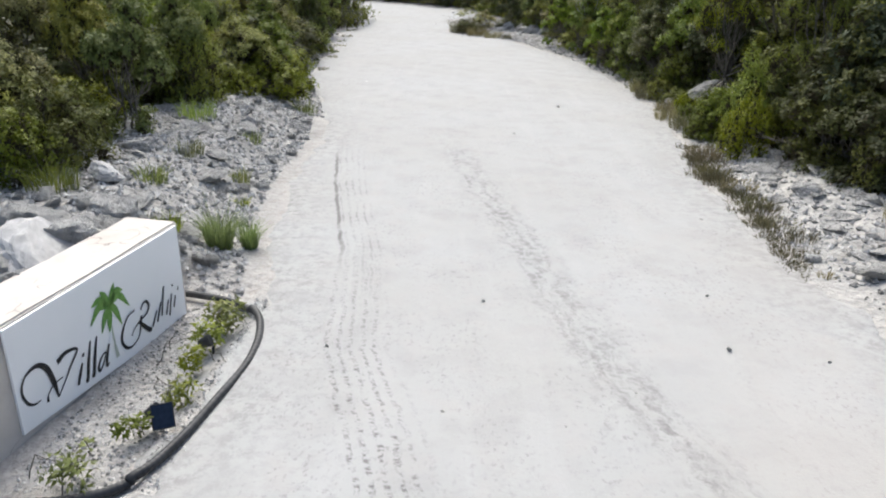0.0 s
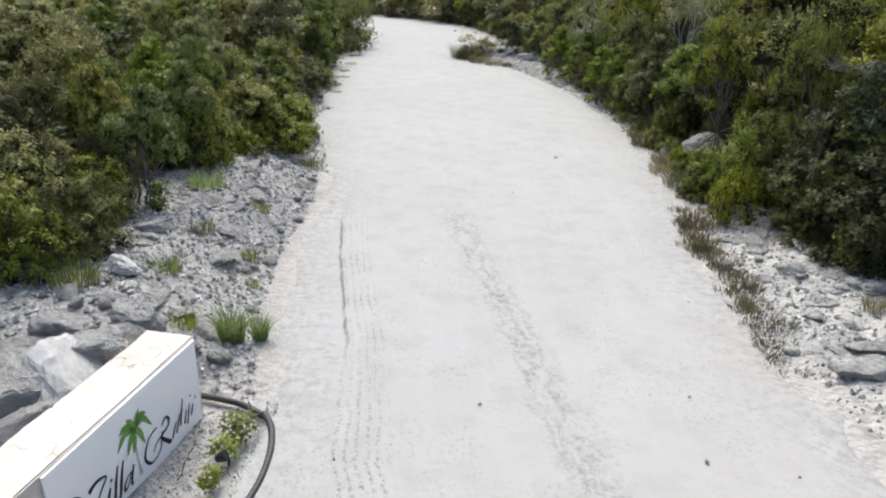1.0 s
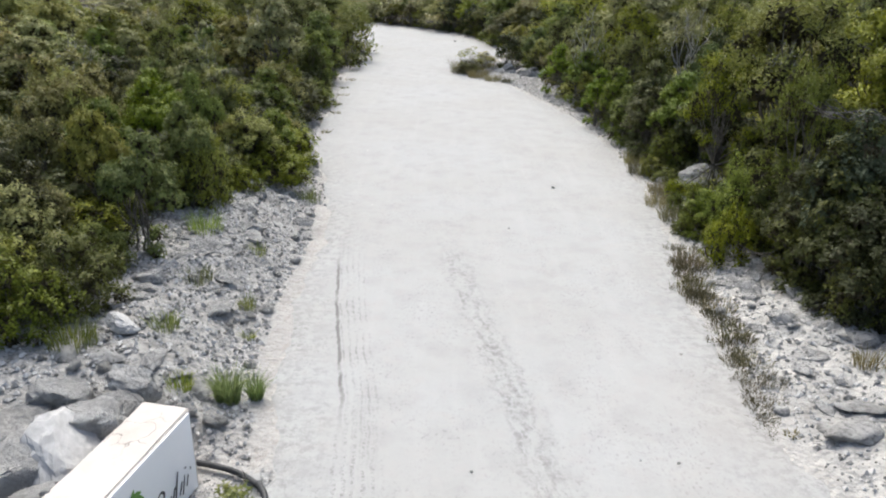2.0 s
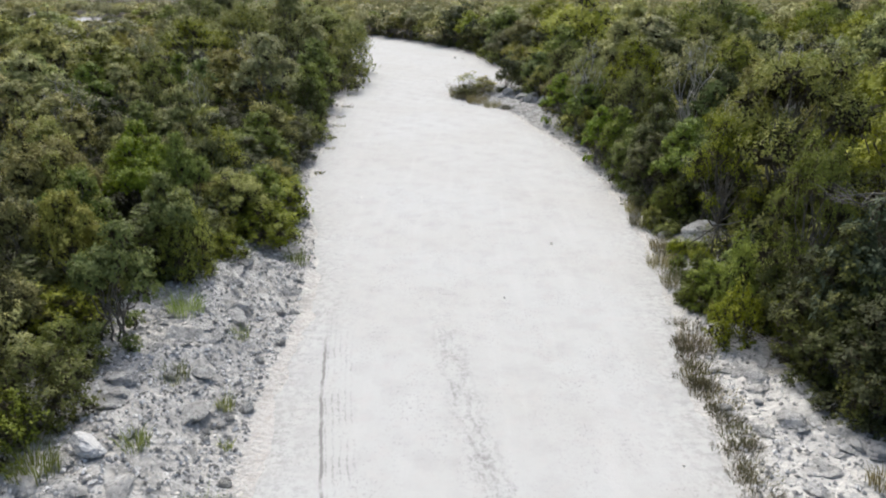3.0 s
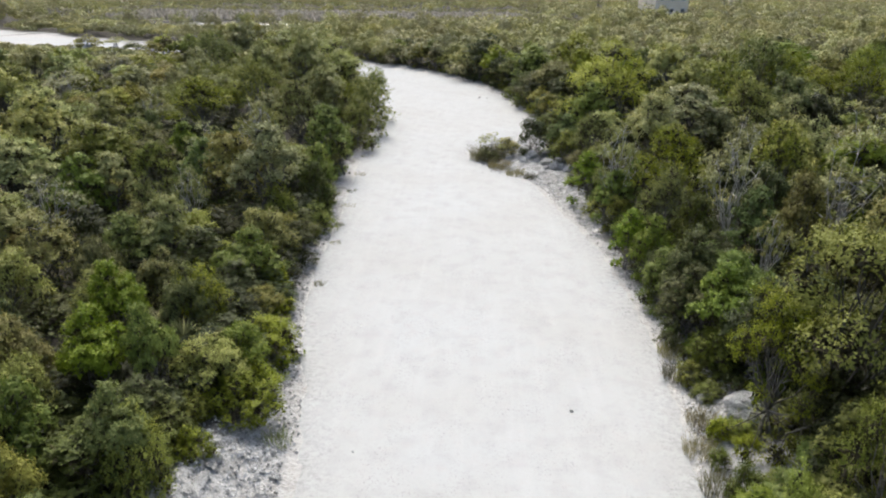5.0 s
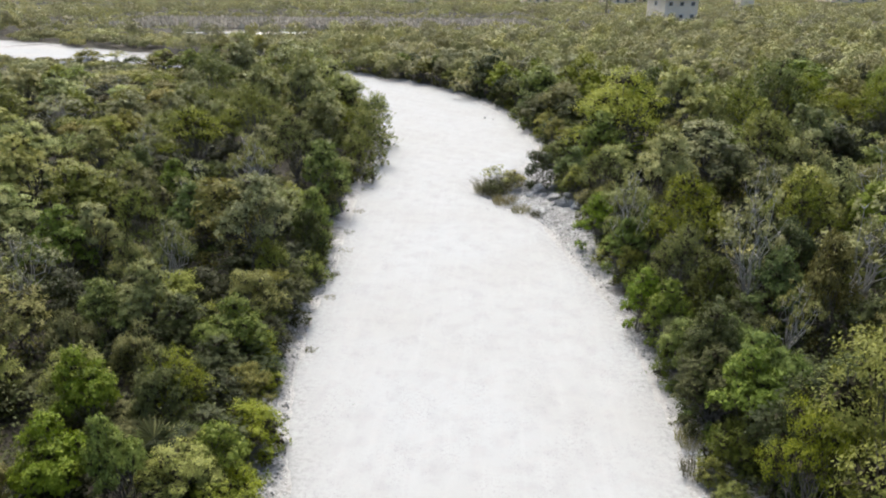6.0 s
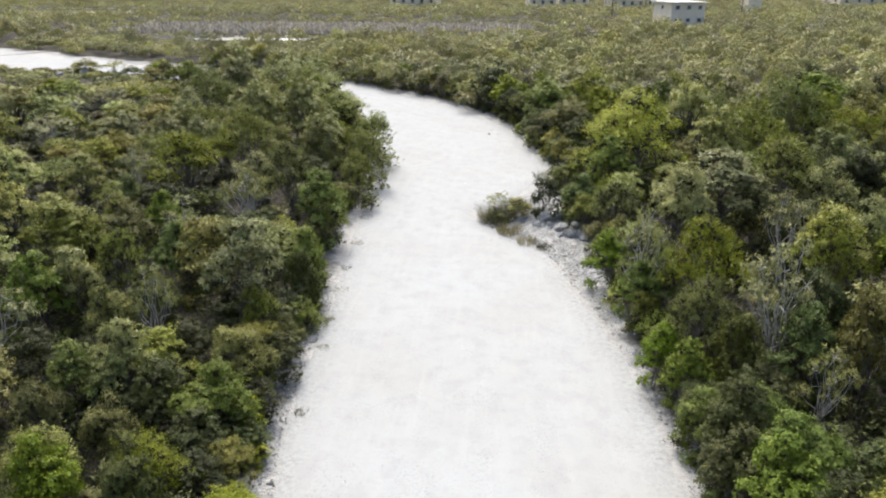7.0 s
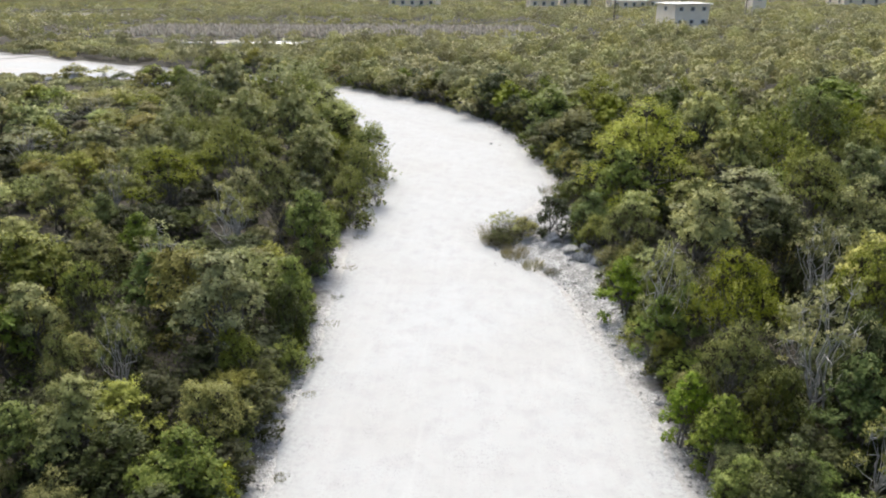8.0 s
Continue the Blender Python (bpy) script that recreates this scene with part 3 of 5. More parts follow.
def make_plant(kind, seed, lod):
    """One plant of a kind, in the detail that its distance asks for."""
    name, label, category, leaf, dome, wood, sprigs, length, width, sprig, up, low = KINDS[kind]
    rng = np.random.default_rng(seed)
    lobes = dome_lobes(rng, *dome)
    n, s = DETAIL[lod](sprigs)
    twigs = (7, 6, 4)[lod] if kind == "bare" else (2, 1, 0)[lod]
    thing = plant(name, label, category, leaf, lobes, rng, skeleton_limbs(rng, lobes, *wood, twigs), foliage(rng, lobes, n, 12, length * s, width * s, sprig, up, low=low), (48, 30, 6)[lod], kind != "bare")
    WIDE[thing.name] = (max(math.hypot(x, y) + 0.8 * r for x, y, z, r, h in lobes), max(z + h for x, y, z, r, h in lobes))
    return thing


WIDE = {}


PROTO = {}


def detail_at(x, y):
    far = math.hypot(x, y - 5)
    return 0 if far < 13.5 else 1 if far < 28 else 2



def set_plant(kind, lod, variant, x, y, size, turn, tall=1.0, span=None):
    """Sets a plant by its scale and stretch, or, where span (radius, height) is given, to that size."""
    key = (kind, lod, variant)
    first = key not in PROTO
    if first:
        PROTO[key] = make_plant(kind, len(PROTO) * 37 + 5, lod)
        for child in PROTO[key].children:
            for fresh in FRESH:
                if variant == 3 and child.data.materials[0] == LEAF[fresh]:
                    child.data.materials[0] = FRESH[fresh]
    src = PROTO[key]
    if span:
        wide, high = WIDE[src.name]
        size, tall = span[0] / wide, span[1] / high * wide / span[0]
    m = pose(x, y, at_ground(x, y) - 0.02, 0, 0, turn) @ Matrix.Diagonal((size, size, size * tall, 1))
    if first:
        src.matrix_basis = m
        return src
    return copy_thing(src, m @ Matrix.Diagonal((*src.scale, 1)).inverted())


# scrub on both sides, by a jittered net of places
rng_p = np.random.default_rng(11)


def wanted(x, y):
    """Whether scrub grows at a place, and how tall it is there."""
    d, left = from_road(np.array([x]), np.array([y]))
    d, left = float(d[0]), bool(left[0])
    inner = d - float(scrub_edge(np.array([y]), np.array([left]))[0])
    if left:
        tall = np.interp(inner, [0, 1.5, 5], [0.72, 0.95, 1.0]) * np.interp(y, [8, 20, 30], [0.85, 0.98, 1.0])
        if -13 < x < -4.5 and 35 < y < 60:
            tall *= 1.25
        if x < -15 and y > 38:
            tall *= 0.65
    else:
        tall = np.interp(inner, [0, 1.5, 5], [0.85, 1.15, 1.25])
    return inner > 0.05, tall, inner


# plants that stand out, by kind: place, radius and height of each
STANDING = {}
STANDING["feather"] = [(-8.4, 32.2, 1.15, 3.0), (-9.8, 29.8, 1.35, 2.6), (-5.8, 27.9, 0.9, 2.7), (-8.1, 21.6, 0.65, 2.0), (3.8, 26.3, 0.8, 2.2), (9.1, 28.3, 1.2, 3.0), (5.0, 21.2, 0.95, 2.8),
                (7.6, 21.5, 0.95, 2.8), (4.5, 19.5, 0.72, 2.2), (5.4, 12.4, 1.45, 3.25), (4.4, 12.5, 0.7, 2.4), (4.6, 9.9, 0.6, 2.5), (-7.4, 40.0, 1.5, 2.6), (7.0, 10.6, 1.3, 3.0),
                (-9.5, 44.5, 1.3, 2.9), (8.3, 15.4, 1.1, 2.8)]
STANDING["pale"] = [(-11.1, 41.4, 1.3, 2.6), (-12.5, 28.1, 0.75, 2.2), (-14.7, 35.2, 0.9, 2.2), (-11.2, 24.3, 0.75, 2.0), (-8.7, 20.6, 0.6, 2.0), (8.4, 32.9, 1.0, 3.1), (6.6, 26.5, 1.55, 3.0), (5.2, 48.1, 1.95, 2.6),
             (-4.75, 20.4, 0.9, 2.8), (-5.95, 17.3, 0.66, 1.95)]
STANDING["broad"] = [(-4.5, 26.7, 0.8, 2.2), (-10.6, 27.2, 0.55, 1.8), (-9.0, 25.8, 0.55, 1.7), (-7.2, 22.6, 0.68, 1.9), (-4.1, 22.8, 0.55, 1.9), (-9.2, 19.9, 0.75, 2.0),
              (-6.6, 17.0, 0.58, 1.6), (4.5, 31.0, 0.9, 2.4), (3.2, 29.1, 0.65, 1.6), (3.4, 24.1, 0.58, 1.5), (4.3, 22.1, 0.55, 1.7), (3.8, 22.1, 0.55, 1.5), (3.85, 19.3, 0.5, 1.4), (4.1, 18.3, 0.5, 1.55),
              (6.2, 18.7, 0.65, 2.0), (4.15, 17.1, 0.52, 1.3), (4.8, 17.1, 0.56, 1.4), (5.0, 15.7, 0.65, 1.65), (4.3, 15.8, 0.52, 1.2), (-4.15, 16.7, 0.66, 1.45), (2.9, 42.6, 1.4, 2.6), (17.1, 46.5, 2.0, 2.6)]
STANDING["bare"] = [(-6.8, 26.6, 0.85, 2.3), (-11.7, 30.1, 0.72, 2.1), (-18.0, 35.6, 1.2, 2.0), (-6.3, 19.4, 0.52, 2.1), (3.9, 22.2, 0.78, 2.75), (6.0, 19.6, 0.95, 2.95), (6.1, 17.4, 0.52, 1.9), (12.8, 31.7, 0.9, 2.3),
             (-9.1, 18.5, 0.88, 2.0), (12.3, 38.9, 0.9, 3.7), (-14.5, 51.0, 1.2, 2.0), (-17.0, 53.0, 1.1, 1.7), (0.75, 29.6, 0.6, 0.9), (-28.2, 61.3, 1.1, 1.3), (-22.0, 58.6, 1.1, 1.5), (-19.6, 57.4, 1.0, 1.5)]
STANDING["fine"] = [(-30.6, 61.6, 1.3, 1.3), (-24.6, 60.4, 1.3, 1.4), (-26.6, 60.8, 1.0, 1.0), (-6.1, 33.0, 0.97, 2.5), (-18.0, 37.3, 1.0, 1.9), (-10.3, 25.9, 0.55, 1.6), (-6.0, 14.8, 0.62, 1.5), (-5.5, 15.9, 0.5, 1.3), (-4.4, 20.2, 0.45, 1.6), (12.1, 41.0, 1.4, 2.7), (10.1, 27.6, 1.07, 2.6),
             (16.8, 40.1, 1.75, 2.6), (9.3, 23.7, 0.8, 2.6), (-5.4, 11.2, 0.52, 1.6), (-7.8, 14.8, 0.7, 1.9), (-4.4, 14.4, 0.5, 1.6), (-6.0, 11.6, 0.74, 1.9), (-5.2, 9.4, 0.5, 1.6), (1.35, 29.5, 0.45, 0.7)]
STANDING["dark"] = [(-4.0, 22.0, 0.5, 1.6), (-4.15, 15.9, 0.55, 1.1), (2.2, 29.6, 0.6, 1.3), (7.5, 25.4, 0.8, 2.3), (4.9, 18.5, 0.62, 1.9), (6.8, 19.7, 0.62, 2.3), (-4.8, 8.0, 0.4, 1.4), (5.0, 8.0, 0.6, 1.7), (5.4, 7.6, 0.6, 1.9),
             (4.45, 9.1, 0.5, 1.35), (4.75, 8.3, 0.55, 1.4), (5.0, 7.4, 0.55, 1.4), (4.4, 9.8, 0.42, 1.3), (5.1, 11.0, 0.7, 1.9), (4.9, 13.9, 0.7, 1.8)]
STANDING["round"] = [(-4.2, 33.2, 0.85, 2.2), (-4.5, 36.2, 0.95, 2.3), (-4.15, 30.6, 0.8, 2.0), (-11.2, 50.3, 2.3, 3.1), (-9.4, 47.6, 1.5, 2.7), (-7.2, 19.1, 0.46, 1.85), (-4.3, 14.7, 0.55, 1.5)]
STANDING["light"] = [(5.4, 32.7, 2.1, 3.75), (-6.6, 38.2, 1.75, 3.2)]
STANDING["bronze"] = [(-6.8, 16.1, 0.46, 1.5), (7.0, 18.3, 0.56, 2.4), (3.8, 39.1, 1.2, 2.2), (-5.7, 11.8, 0.42, 1.6), (-4.5, 9.4, 0.42, 1.5)]
STANDING["grey"] = [(4.75, 8.75, 0.62, 2.05)]
STANDING["low"] = [(0.65, 29.3, 0.6, 0.5), (-3.0, 12.6, 0.6, 0.7), (-3.75, 7.1, 0.5, 0.8), (-3.9, 6.45, 0.45, 0.72), (-4.45, 6.7, 0.6, 1.0), (-3.95, 7.95, 0.4, 0.6), (4.5, 7.7, 0.42, 0.85), (3.7, 9.6, 0.34, 0.8), (4.0, 10.3, 0.38, 1.15), (3.85, 11.3, 0.3, 0.6), (4.3, 14.6, 0.5, 0.9), (-3.5, 10.4, 0.4, 1.1),
            (-3.2, 11.3, 0.3, 0.45), (3.4, 29.6, 0.8, 0.9)]
# the near scrub's own shrubs, on the bank by the sign
STANDING["broad"] += [(3.8, 10.7, 0.34, 0.7), (4.25, 10.9, 0.42, 0.8), (4.75, 11.3, 0.45, 0.9), (-3.25, 13.3, 0.5, 1.15), (-5.0, 10.5, 0.5, 1.5), (-4.9, 12.3, 0.56, 1.6), (-4.1, 12.3, 0.38, 1.7), (-5.5, 14.2, 0.52, 1.7), (-3.7, 10.5, 0.42, 1.4), (-3.65, 8.6, 0.44, 1.4), (4.6, 15.0, 0.65, 1.7)]
# bronze and pale lead on the left: brown leaves, plus warm glare as colour
CANOPY_L = ["broad", "fine", "bronze", "pale", "bronze", "feather", "bare", "bronze", "fine", "pale"]
CANOPY_R = ["broad", "feather", "fine", "broad", "bare", "pale", "broad", "feather", "dark", "fine"]
# lists heavy in the dark kind paint the shade between and under crowns
CANOPY_NEAR = ["dark", "fine", "dark", "broad", "dark", "bare", "dark", "fine", "dark", "broad"]
UNDER_FAR = ["bronze", "dark", "broad", "dark", "pale", "dark", "fine", "dark", "bronze", "feather"]
NEAR_L = ["fine", "bronze", "fine", "dark", "bronze", "fine", "bare", "dark", "fine", "broad"]
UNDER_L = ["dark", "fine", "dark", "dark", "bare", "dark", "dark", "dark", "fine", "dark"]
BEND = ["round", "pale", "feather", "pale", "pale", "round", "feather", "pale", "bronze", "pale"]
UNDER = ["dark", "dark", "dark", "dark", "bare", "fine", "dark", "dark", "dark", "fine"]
TAKEN = np.array([p for places in STANDING.values() for p in places])
yy = -6.0
while yy < 50:
    step = 1.26 if yy < 26 else 1.36
    xx = -34.0
    while xx < 34:
        x, y = xx + rng_p.uniform(-0.45, 0.45), yy + rng_p.uniform(-0.45, 0.45)
        pick, var, turn, size = int(rng_p.integers(10)), int(rng_p.integers(3)), rng_p.uniform(0, 360), rng_p.random()
        xx += step * (1.0 if abs(x) < 13 else 1.2)
        if abs(x) > (0.64 * y + 3.5 if y > 9 else 12) or (y < 7 and abs(x) < 6.8):
            continue
        ok, tall, inner = wanted(x, y)
        gap = float(np.min(np.hypot(x - TAKEN[:, 0], y - TAKEN[:, 1]) / TAKEN[:, 2]))
        if ok and gap > 0.42:
            lod = detail_at(x, y) if y > 7 else 2
            if size < 0.45 and inner > 0.5 and gap > 1.5:
                mix = (CANOPY_L if y > 15.5 else NEAR_L) if x < -1 else CANOPY_NEAR if y < 15.5 and x < 9 else CANOPY_R
                size, high = 0.95 + 0.9 * size, rng_p.uniform(0.72, 0.95)
            else:
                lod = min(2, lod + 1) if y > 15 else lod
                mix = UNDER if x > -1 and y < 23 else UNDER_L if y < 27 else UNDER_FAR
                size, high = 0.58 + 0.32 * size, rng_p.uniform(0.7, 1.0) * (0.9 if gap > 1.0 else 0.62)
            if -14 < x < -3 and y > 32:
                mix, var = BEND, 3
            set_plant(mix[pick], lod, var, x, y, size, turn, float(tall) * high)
    yy += step


def undergrowth():
    """Low growth closing the floor between the nearer shrubs, joined; dark to paint shade."""
    rng = np.random.default_rng(31)
    X, Y = np.meshgrid(np.concatenate([np.arange(-12.0, -3.0, 0.8), np.arange(3.4, 12.0, 0.8)]), np.arange(8.0, 27.0, 0.8))
    x, y = X.ravel() + rng.uniform(-0.35, 0.35, X.size), Y.ravel() + rng.uniform(-0.35, 0.35, X.size)
    d, left = from_road(x, y)
    keep = (d - scrub_edge(y, left) > 0.3) & (np.abs(x) < 0.5 * y + 3.5)
    x, y = x[keep], y[keep]
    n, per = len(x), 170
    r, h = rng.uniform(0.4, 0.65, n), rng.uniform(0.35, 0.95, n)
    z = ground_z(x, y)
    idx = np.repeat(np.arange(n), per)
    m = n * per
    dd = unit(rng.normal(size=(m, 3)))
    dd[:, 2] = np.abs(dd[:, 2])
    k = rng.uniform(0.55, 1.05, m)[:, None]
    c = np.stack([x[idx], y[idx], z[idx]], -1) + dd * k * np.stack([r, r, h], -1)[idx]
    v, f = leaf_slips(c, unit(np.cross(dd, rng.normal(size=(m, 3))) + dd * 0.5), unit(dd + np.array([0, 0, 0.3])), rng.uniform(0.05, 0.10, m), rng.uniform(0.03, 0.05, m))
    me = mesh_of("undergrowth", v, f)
    return tagged(part("undergrowth", me, LEAF["dark"]), "low undergrowth between the roadside shrubs, darkened to stand for shade", "undergrowth", kind="stuff")


undergrowth()


# a skirt of low bushes where the scrub meets the verge
for side in (-1, 1):
    yy = 7.6
    while yy < 40:
        left = side < 0
        line = EDGE_L if left else EDGE_R
        k = int(np.argmin(np.abs(line[:190, 1] - yy)))
        off = float(scrub_edge(np.array([yy]), np.array([left]))[0]) + rng_p.uniform(-0.05, 0.45)
        set_plant(("low" if rng_p.random() < 0.6 else "fine") if left or yy > 17 else ("dark" if rng_p.random() < 0.75 else "low"), detail_at(3, yy), int(rng_p.integers(3)), float(line[k, 0]) + side * off, yy + rng_p.uniform(-0.2, 0.2),
                  rng_p.uniform(0.5, 0.85), rng_p.uniform(0, 360), rng_p.uniform(0.75, 1.1))
        yy += 0.62 if yy < 24 else 0.9


# the same round the bend
for side, line, a, b in ((1, EDGE_R, 172, 226), (-1, EDGE_L, 176, 222)):
    for k in range(a, b):
        p, d = line[k], line[k + 1] - line[k]
        d = d / np.linalg.norm(d)
        for off in (0.75, 1.9):
            q = p + side * np.array([d[1], -d[0]]) * (off + rng_p.uniform(-0.2, 0.5)) + d * rng_p.uniform(-0.4, 0.4)
            if off > 1 and k % 2:
                continue
            set_plant(("fine", "broad", "low", "bronze", "dark")[int(rng_p.integers(5))], 2, int(rng_p.integers(3)), float(q[0]), float(q[1]), rng_p.uniform(0.7, 1.2), rng_p.uniform(0, 360), rng_p.uniform(0.6, 0.95))


# small weeds on the open bank
for k in range(18):
    y = rng_p.uniform(10.2, 16.0)
    x = float(np.interp(y, EDGE_R[:120, 1], EDGE_R[:120, 0])) + rng_p.uniform(0.15, 0.95)
    set_plant("low", 0, k % 3, x, y, 1.0, rng_p.uniform(0, 360), 1.0, (rng_p.uniform(0.14, 0.32), rng_p.uniform(0.16, 0.42)))


# plants with a place of their own
for kind, places in STANDING.items():
    for x, y, radius, height in places:
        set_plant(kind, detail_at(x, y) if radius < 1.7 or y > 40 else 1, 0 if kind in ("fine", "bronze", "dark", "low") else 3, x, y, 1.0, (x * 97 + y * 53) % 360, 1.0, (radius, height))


# ---- far land: scrub, ponds, marsh ----
def in_clearing(x, y):
    """Ponds, the marsh by them and house plots, where no scrub stands."""
    pond = ((x + 31) / 9) ** 2 + ((y - 94) / 5) ** 2 < 1
    pond2 = ((x + 82) / 16) ** 2 + ((y - 148) / 7) ** 2 < 1
    marsh = (np.abs(x + 22) < 27) & (np.abs(y - 109 - 0.03 * x) < 8)
    plot = (np.abs(x - 26.4) < 4) & (np.abs(y - 120) < 5)
    return pond | pond2 | marsh | plot


# paler than the near leaves, so that distance haze sits in the colour
LEAF["far"] = leaf_material("hazed_scrub_leaf", (0.285, 0.270, 0.112), (0.330, 0.310, 0.128), (0.366, 0.336, 0.145), 0.18, "tint", (0.492, 0.514), (0.70, 1.25))
LEAF["reed"] = leaf_material("dry_reed", (0.33, 0.295, 0.25), (0.50, 0.455, 0.39), (0.36, 0.34, 0.25), 0.2, "tint")


def far_scrub():
    """Bushes of clumps, joined, that get larger and coarser with distance."""
    rng = np.random.default_rng(21)
    P, S, K = [], [], []
    for y0, y1, step, k in ((49, 95, 2.0, 400), (95, 210, 3.0, 130), (210, 800, 8.5, 44)):
        y = y0
        while y < y1:
            half = 0.64 * y + 9
            xs = np.arange(-half, half, step)
            xs = xs + rng.uniform(-step * 0.5, step * 0.5, len(xs))
            P.append(np.stack([xs, y + rng.uniform(-step * 0.5, step * 0.5, len(xs))], -1))
            S.append(np.full(len(xs), step))
            K.append(np.full(len(xs), k))
            y += step
    P, S, K = np.concatenate(P), np.concatenate(S), np.concatenate(K)
    d, left = from_road(P[:, 0], P[:, 1])
    keep = (d > 0.45) & ~in_clearing(P[:, 0], P[:, 1])
    P, S, K, d, left = P[keep], S[keep], K[keep], d[keep], left[keep]
    n = len(P)
    tall = rng.uniform(1.2, 2.9, n) * np.interp(S, [1.7, 8], [1.0, 1.25]) * np.interp(P[:, 0], [-20, 20], [0.9, 1.1])
    tall *= np.where((P[:, 0] < -14) & (P[:, 1] < 70), 0.6, 1.0)
    fx, fy = P[:, 0], P[:, 1]
    tall *= np.where((np.abs(fx + 33) < 17) & (fy > 74) & (fy < 100), 0.38, 1.0)
    tall *= np.where((np.abs(fx + 22) < 30) & (fy > 84) & (fy < 126), 0.5, 1.0)
    tall *= np.where((np.abs(fx + 82) < 24) & (fy > 126) & (fy < 160), 0.4, 1.0)
    tall *= np.where(left & (fx < -17) & (d < 9) & (fy < 90), 0.45, 1.0)
    tall *= np.where(~left & (fx < -14) & (fx > -60) & (d < 7), 1.35, 1.0)
    tall *= np.interp(fy, [100, 140, 160, 260, 400], [1.0, 0.85, 0.55, 0.55, 1.0])
    tall *= np.where((np.abs(fx - 24.5) < 5) & (fy > 100) & (fy < 122), 0.5, 1.0)
    r = S * rng.uniform(0.45, 0.85, n)
    tint = rng.random(n)
    # nine clumps to a bush, over a dome
    turn, ring = rng.uniform(0, 6.283, (n, 9)), np.sqrt((np.arange(9) + 0.4) / 9) * rng.uniform(0.8, 1.1, (n, 9))
    clump = np.stack([np.cos(turn + np.arange(9) * 2.4) * ring * 0.72, np.sin(turn + np.arange(9) * 2.4) * ring * 0.72, (0.80 - 0.42 * ring ** 2) * rng.uniform(0.8, 1.08, (n, 9))], -1)
    idx = np.repeat(np.arange(n), K)
    m = len(idx)
    L = clump[idx, rng.integers(0, 9, m)]
    dd = unit(rng.normal(size=(m, 3)))
    dd[:, 2] = np.where(dd[:, 2] < -0.3, -dd[:, 2], dd[:, 2])
    reach = rng.uniform(0.8, 1.08, m)[:, None] * dd
    c = np.stack([P[idx, 0] + (L[:, 0] + reach[:, 0] * 0.33) * r[idx], P[idx, 1] + (L[:, 1] + reach[:, 1] * 0.33) * r[idx], tall[idx] * L[:, 2] + reach[:, 2] * np.minimum(0.3 * r, 0.25 * tall)[idx]], -1)
    size = 0.125 * (S[idx] / 2.0) ** 0.8 * rng.uniform(0.6, 1.3, m)
    D = unit(np.cross(dd, rng.normal(size=(m, 3))) + dd * 0.1)
    N = unit(dd * 1.2 + np.array([0, 0, 0.3]) + rng.normal(0, 0.12, (m, 3)))
    v, f = leaf_slips(c, D, N, size * 1.4, size)
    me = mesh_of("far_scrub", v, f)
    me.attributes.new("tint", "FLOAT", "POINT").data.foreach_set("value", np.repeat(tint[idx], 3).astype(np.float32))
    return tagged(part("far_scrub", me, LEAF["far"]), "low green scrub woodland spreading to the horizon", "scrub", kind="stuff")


far_scrub()


def marsh_reeds():
    rng = np.random.default_rng(8)
    n = 9000
    x, y = rng.uniform(-49, 5, n), rng.uniform(99, 119, n)
    keep = in_clearing(x, y) & ~(((x + 31) / 9) ** 2 + ((y - 94) / 5) ** 2 < 1)
    x, y = x[keep], y[keep]
    n = len(x)
    P = np.stack([x, y, np.zeros(n)], -1)
    D = unit(np.array([0, 0, 1.0]) + rng.normal(0, 0.35, (n, 3)))
    v, f = leaf_cards(P, D, unit(rng.normal(size=(n, 3))), rng.uniform(0.5, 1.1, n), rng.uniform(0.25, 0.5, n))
    me = mesh_of("marsh_reeds", v, f)
    me.attributes.new("tint", "FLOAT", "POINT").data.foreach_set("value", np.repeat(rng.random(n), 4).astype(np.float32))
    return tagged(part("marsh_reeds", me, LEAF["reed"]), "pale brown reeds of a dry marsh beyond the scrub", "reeds", kind="stuff")


marsh_reeds()


def water_material():
    m, b, node, put = material("still_pond_water", 0.06)
    put(b.inputs["Base Color"], (0.05, 0.055, 0.05))
    b.inputs["Specular IOR Level"].default_value = 1.0
    pos = node("NewGeometry", out=0)
    put(b.inputs["Normal"], node("Bump", Strength=0.08, Distance=0.05, Height=n_noise(node, pos, 1.5, 3.0)))
    return m


WATER = water_material()


def pond(x, y, rx, ry, label):
    ang = np.linspace(0, 2 * np.pi, 49)[:-1]
    rad = 1 + 0.08 * np.sin(ang * 3 + x) + 0.05 * np.sin(ang * 7)
    rings = [np.stack([x + rx * rad * k * np.cos(ang), y + ry * rad * k * np.sin(ang), np.full(48, 0.26 - 0.3 * (k > 1))], -1) for k in (0.02, 0.5, 1.0, 1.04)]
    q = np.array([[r * 48 + i, r * 48 + (i + 1) % 48, (r + 1) * 48 + (i + 1) % 48, (r + 1) * 48 + i] for r in range(3) for i in range(48)])
    return tagged(part("water", mesh_of("water", np.concatenate(rings), q, True), WATER), label, "pond", kind="structure")


pond(-28.5, 94, 7.0, 3.6, "shallow pond shining under the evening sky")
pond(-82, 148, 15.0, 6.0, "distant pond shining under the evening sky")


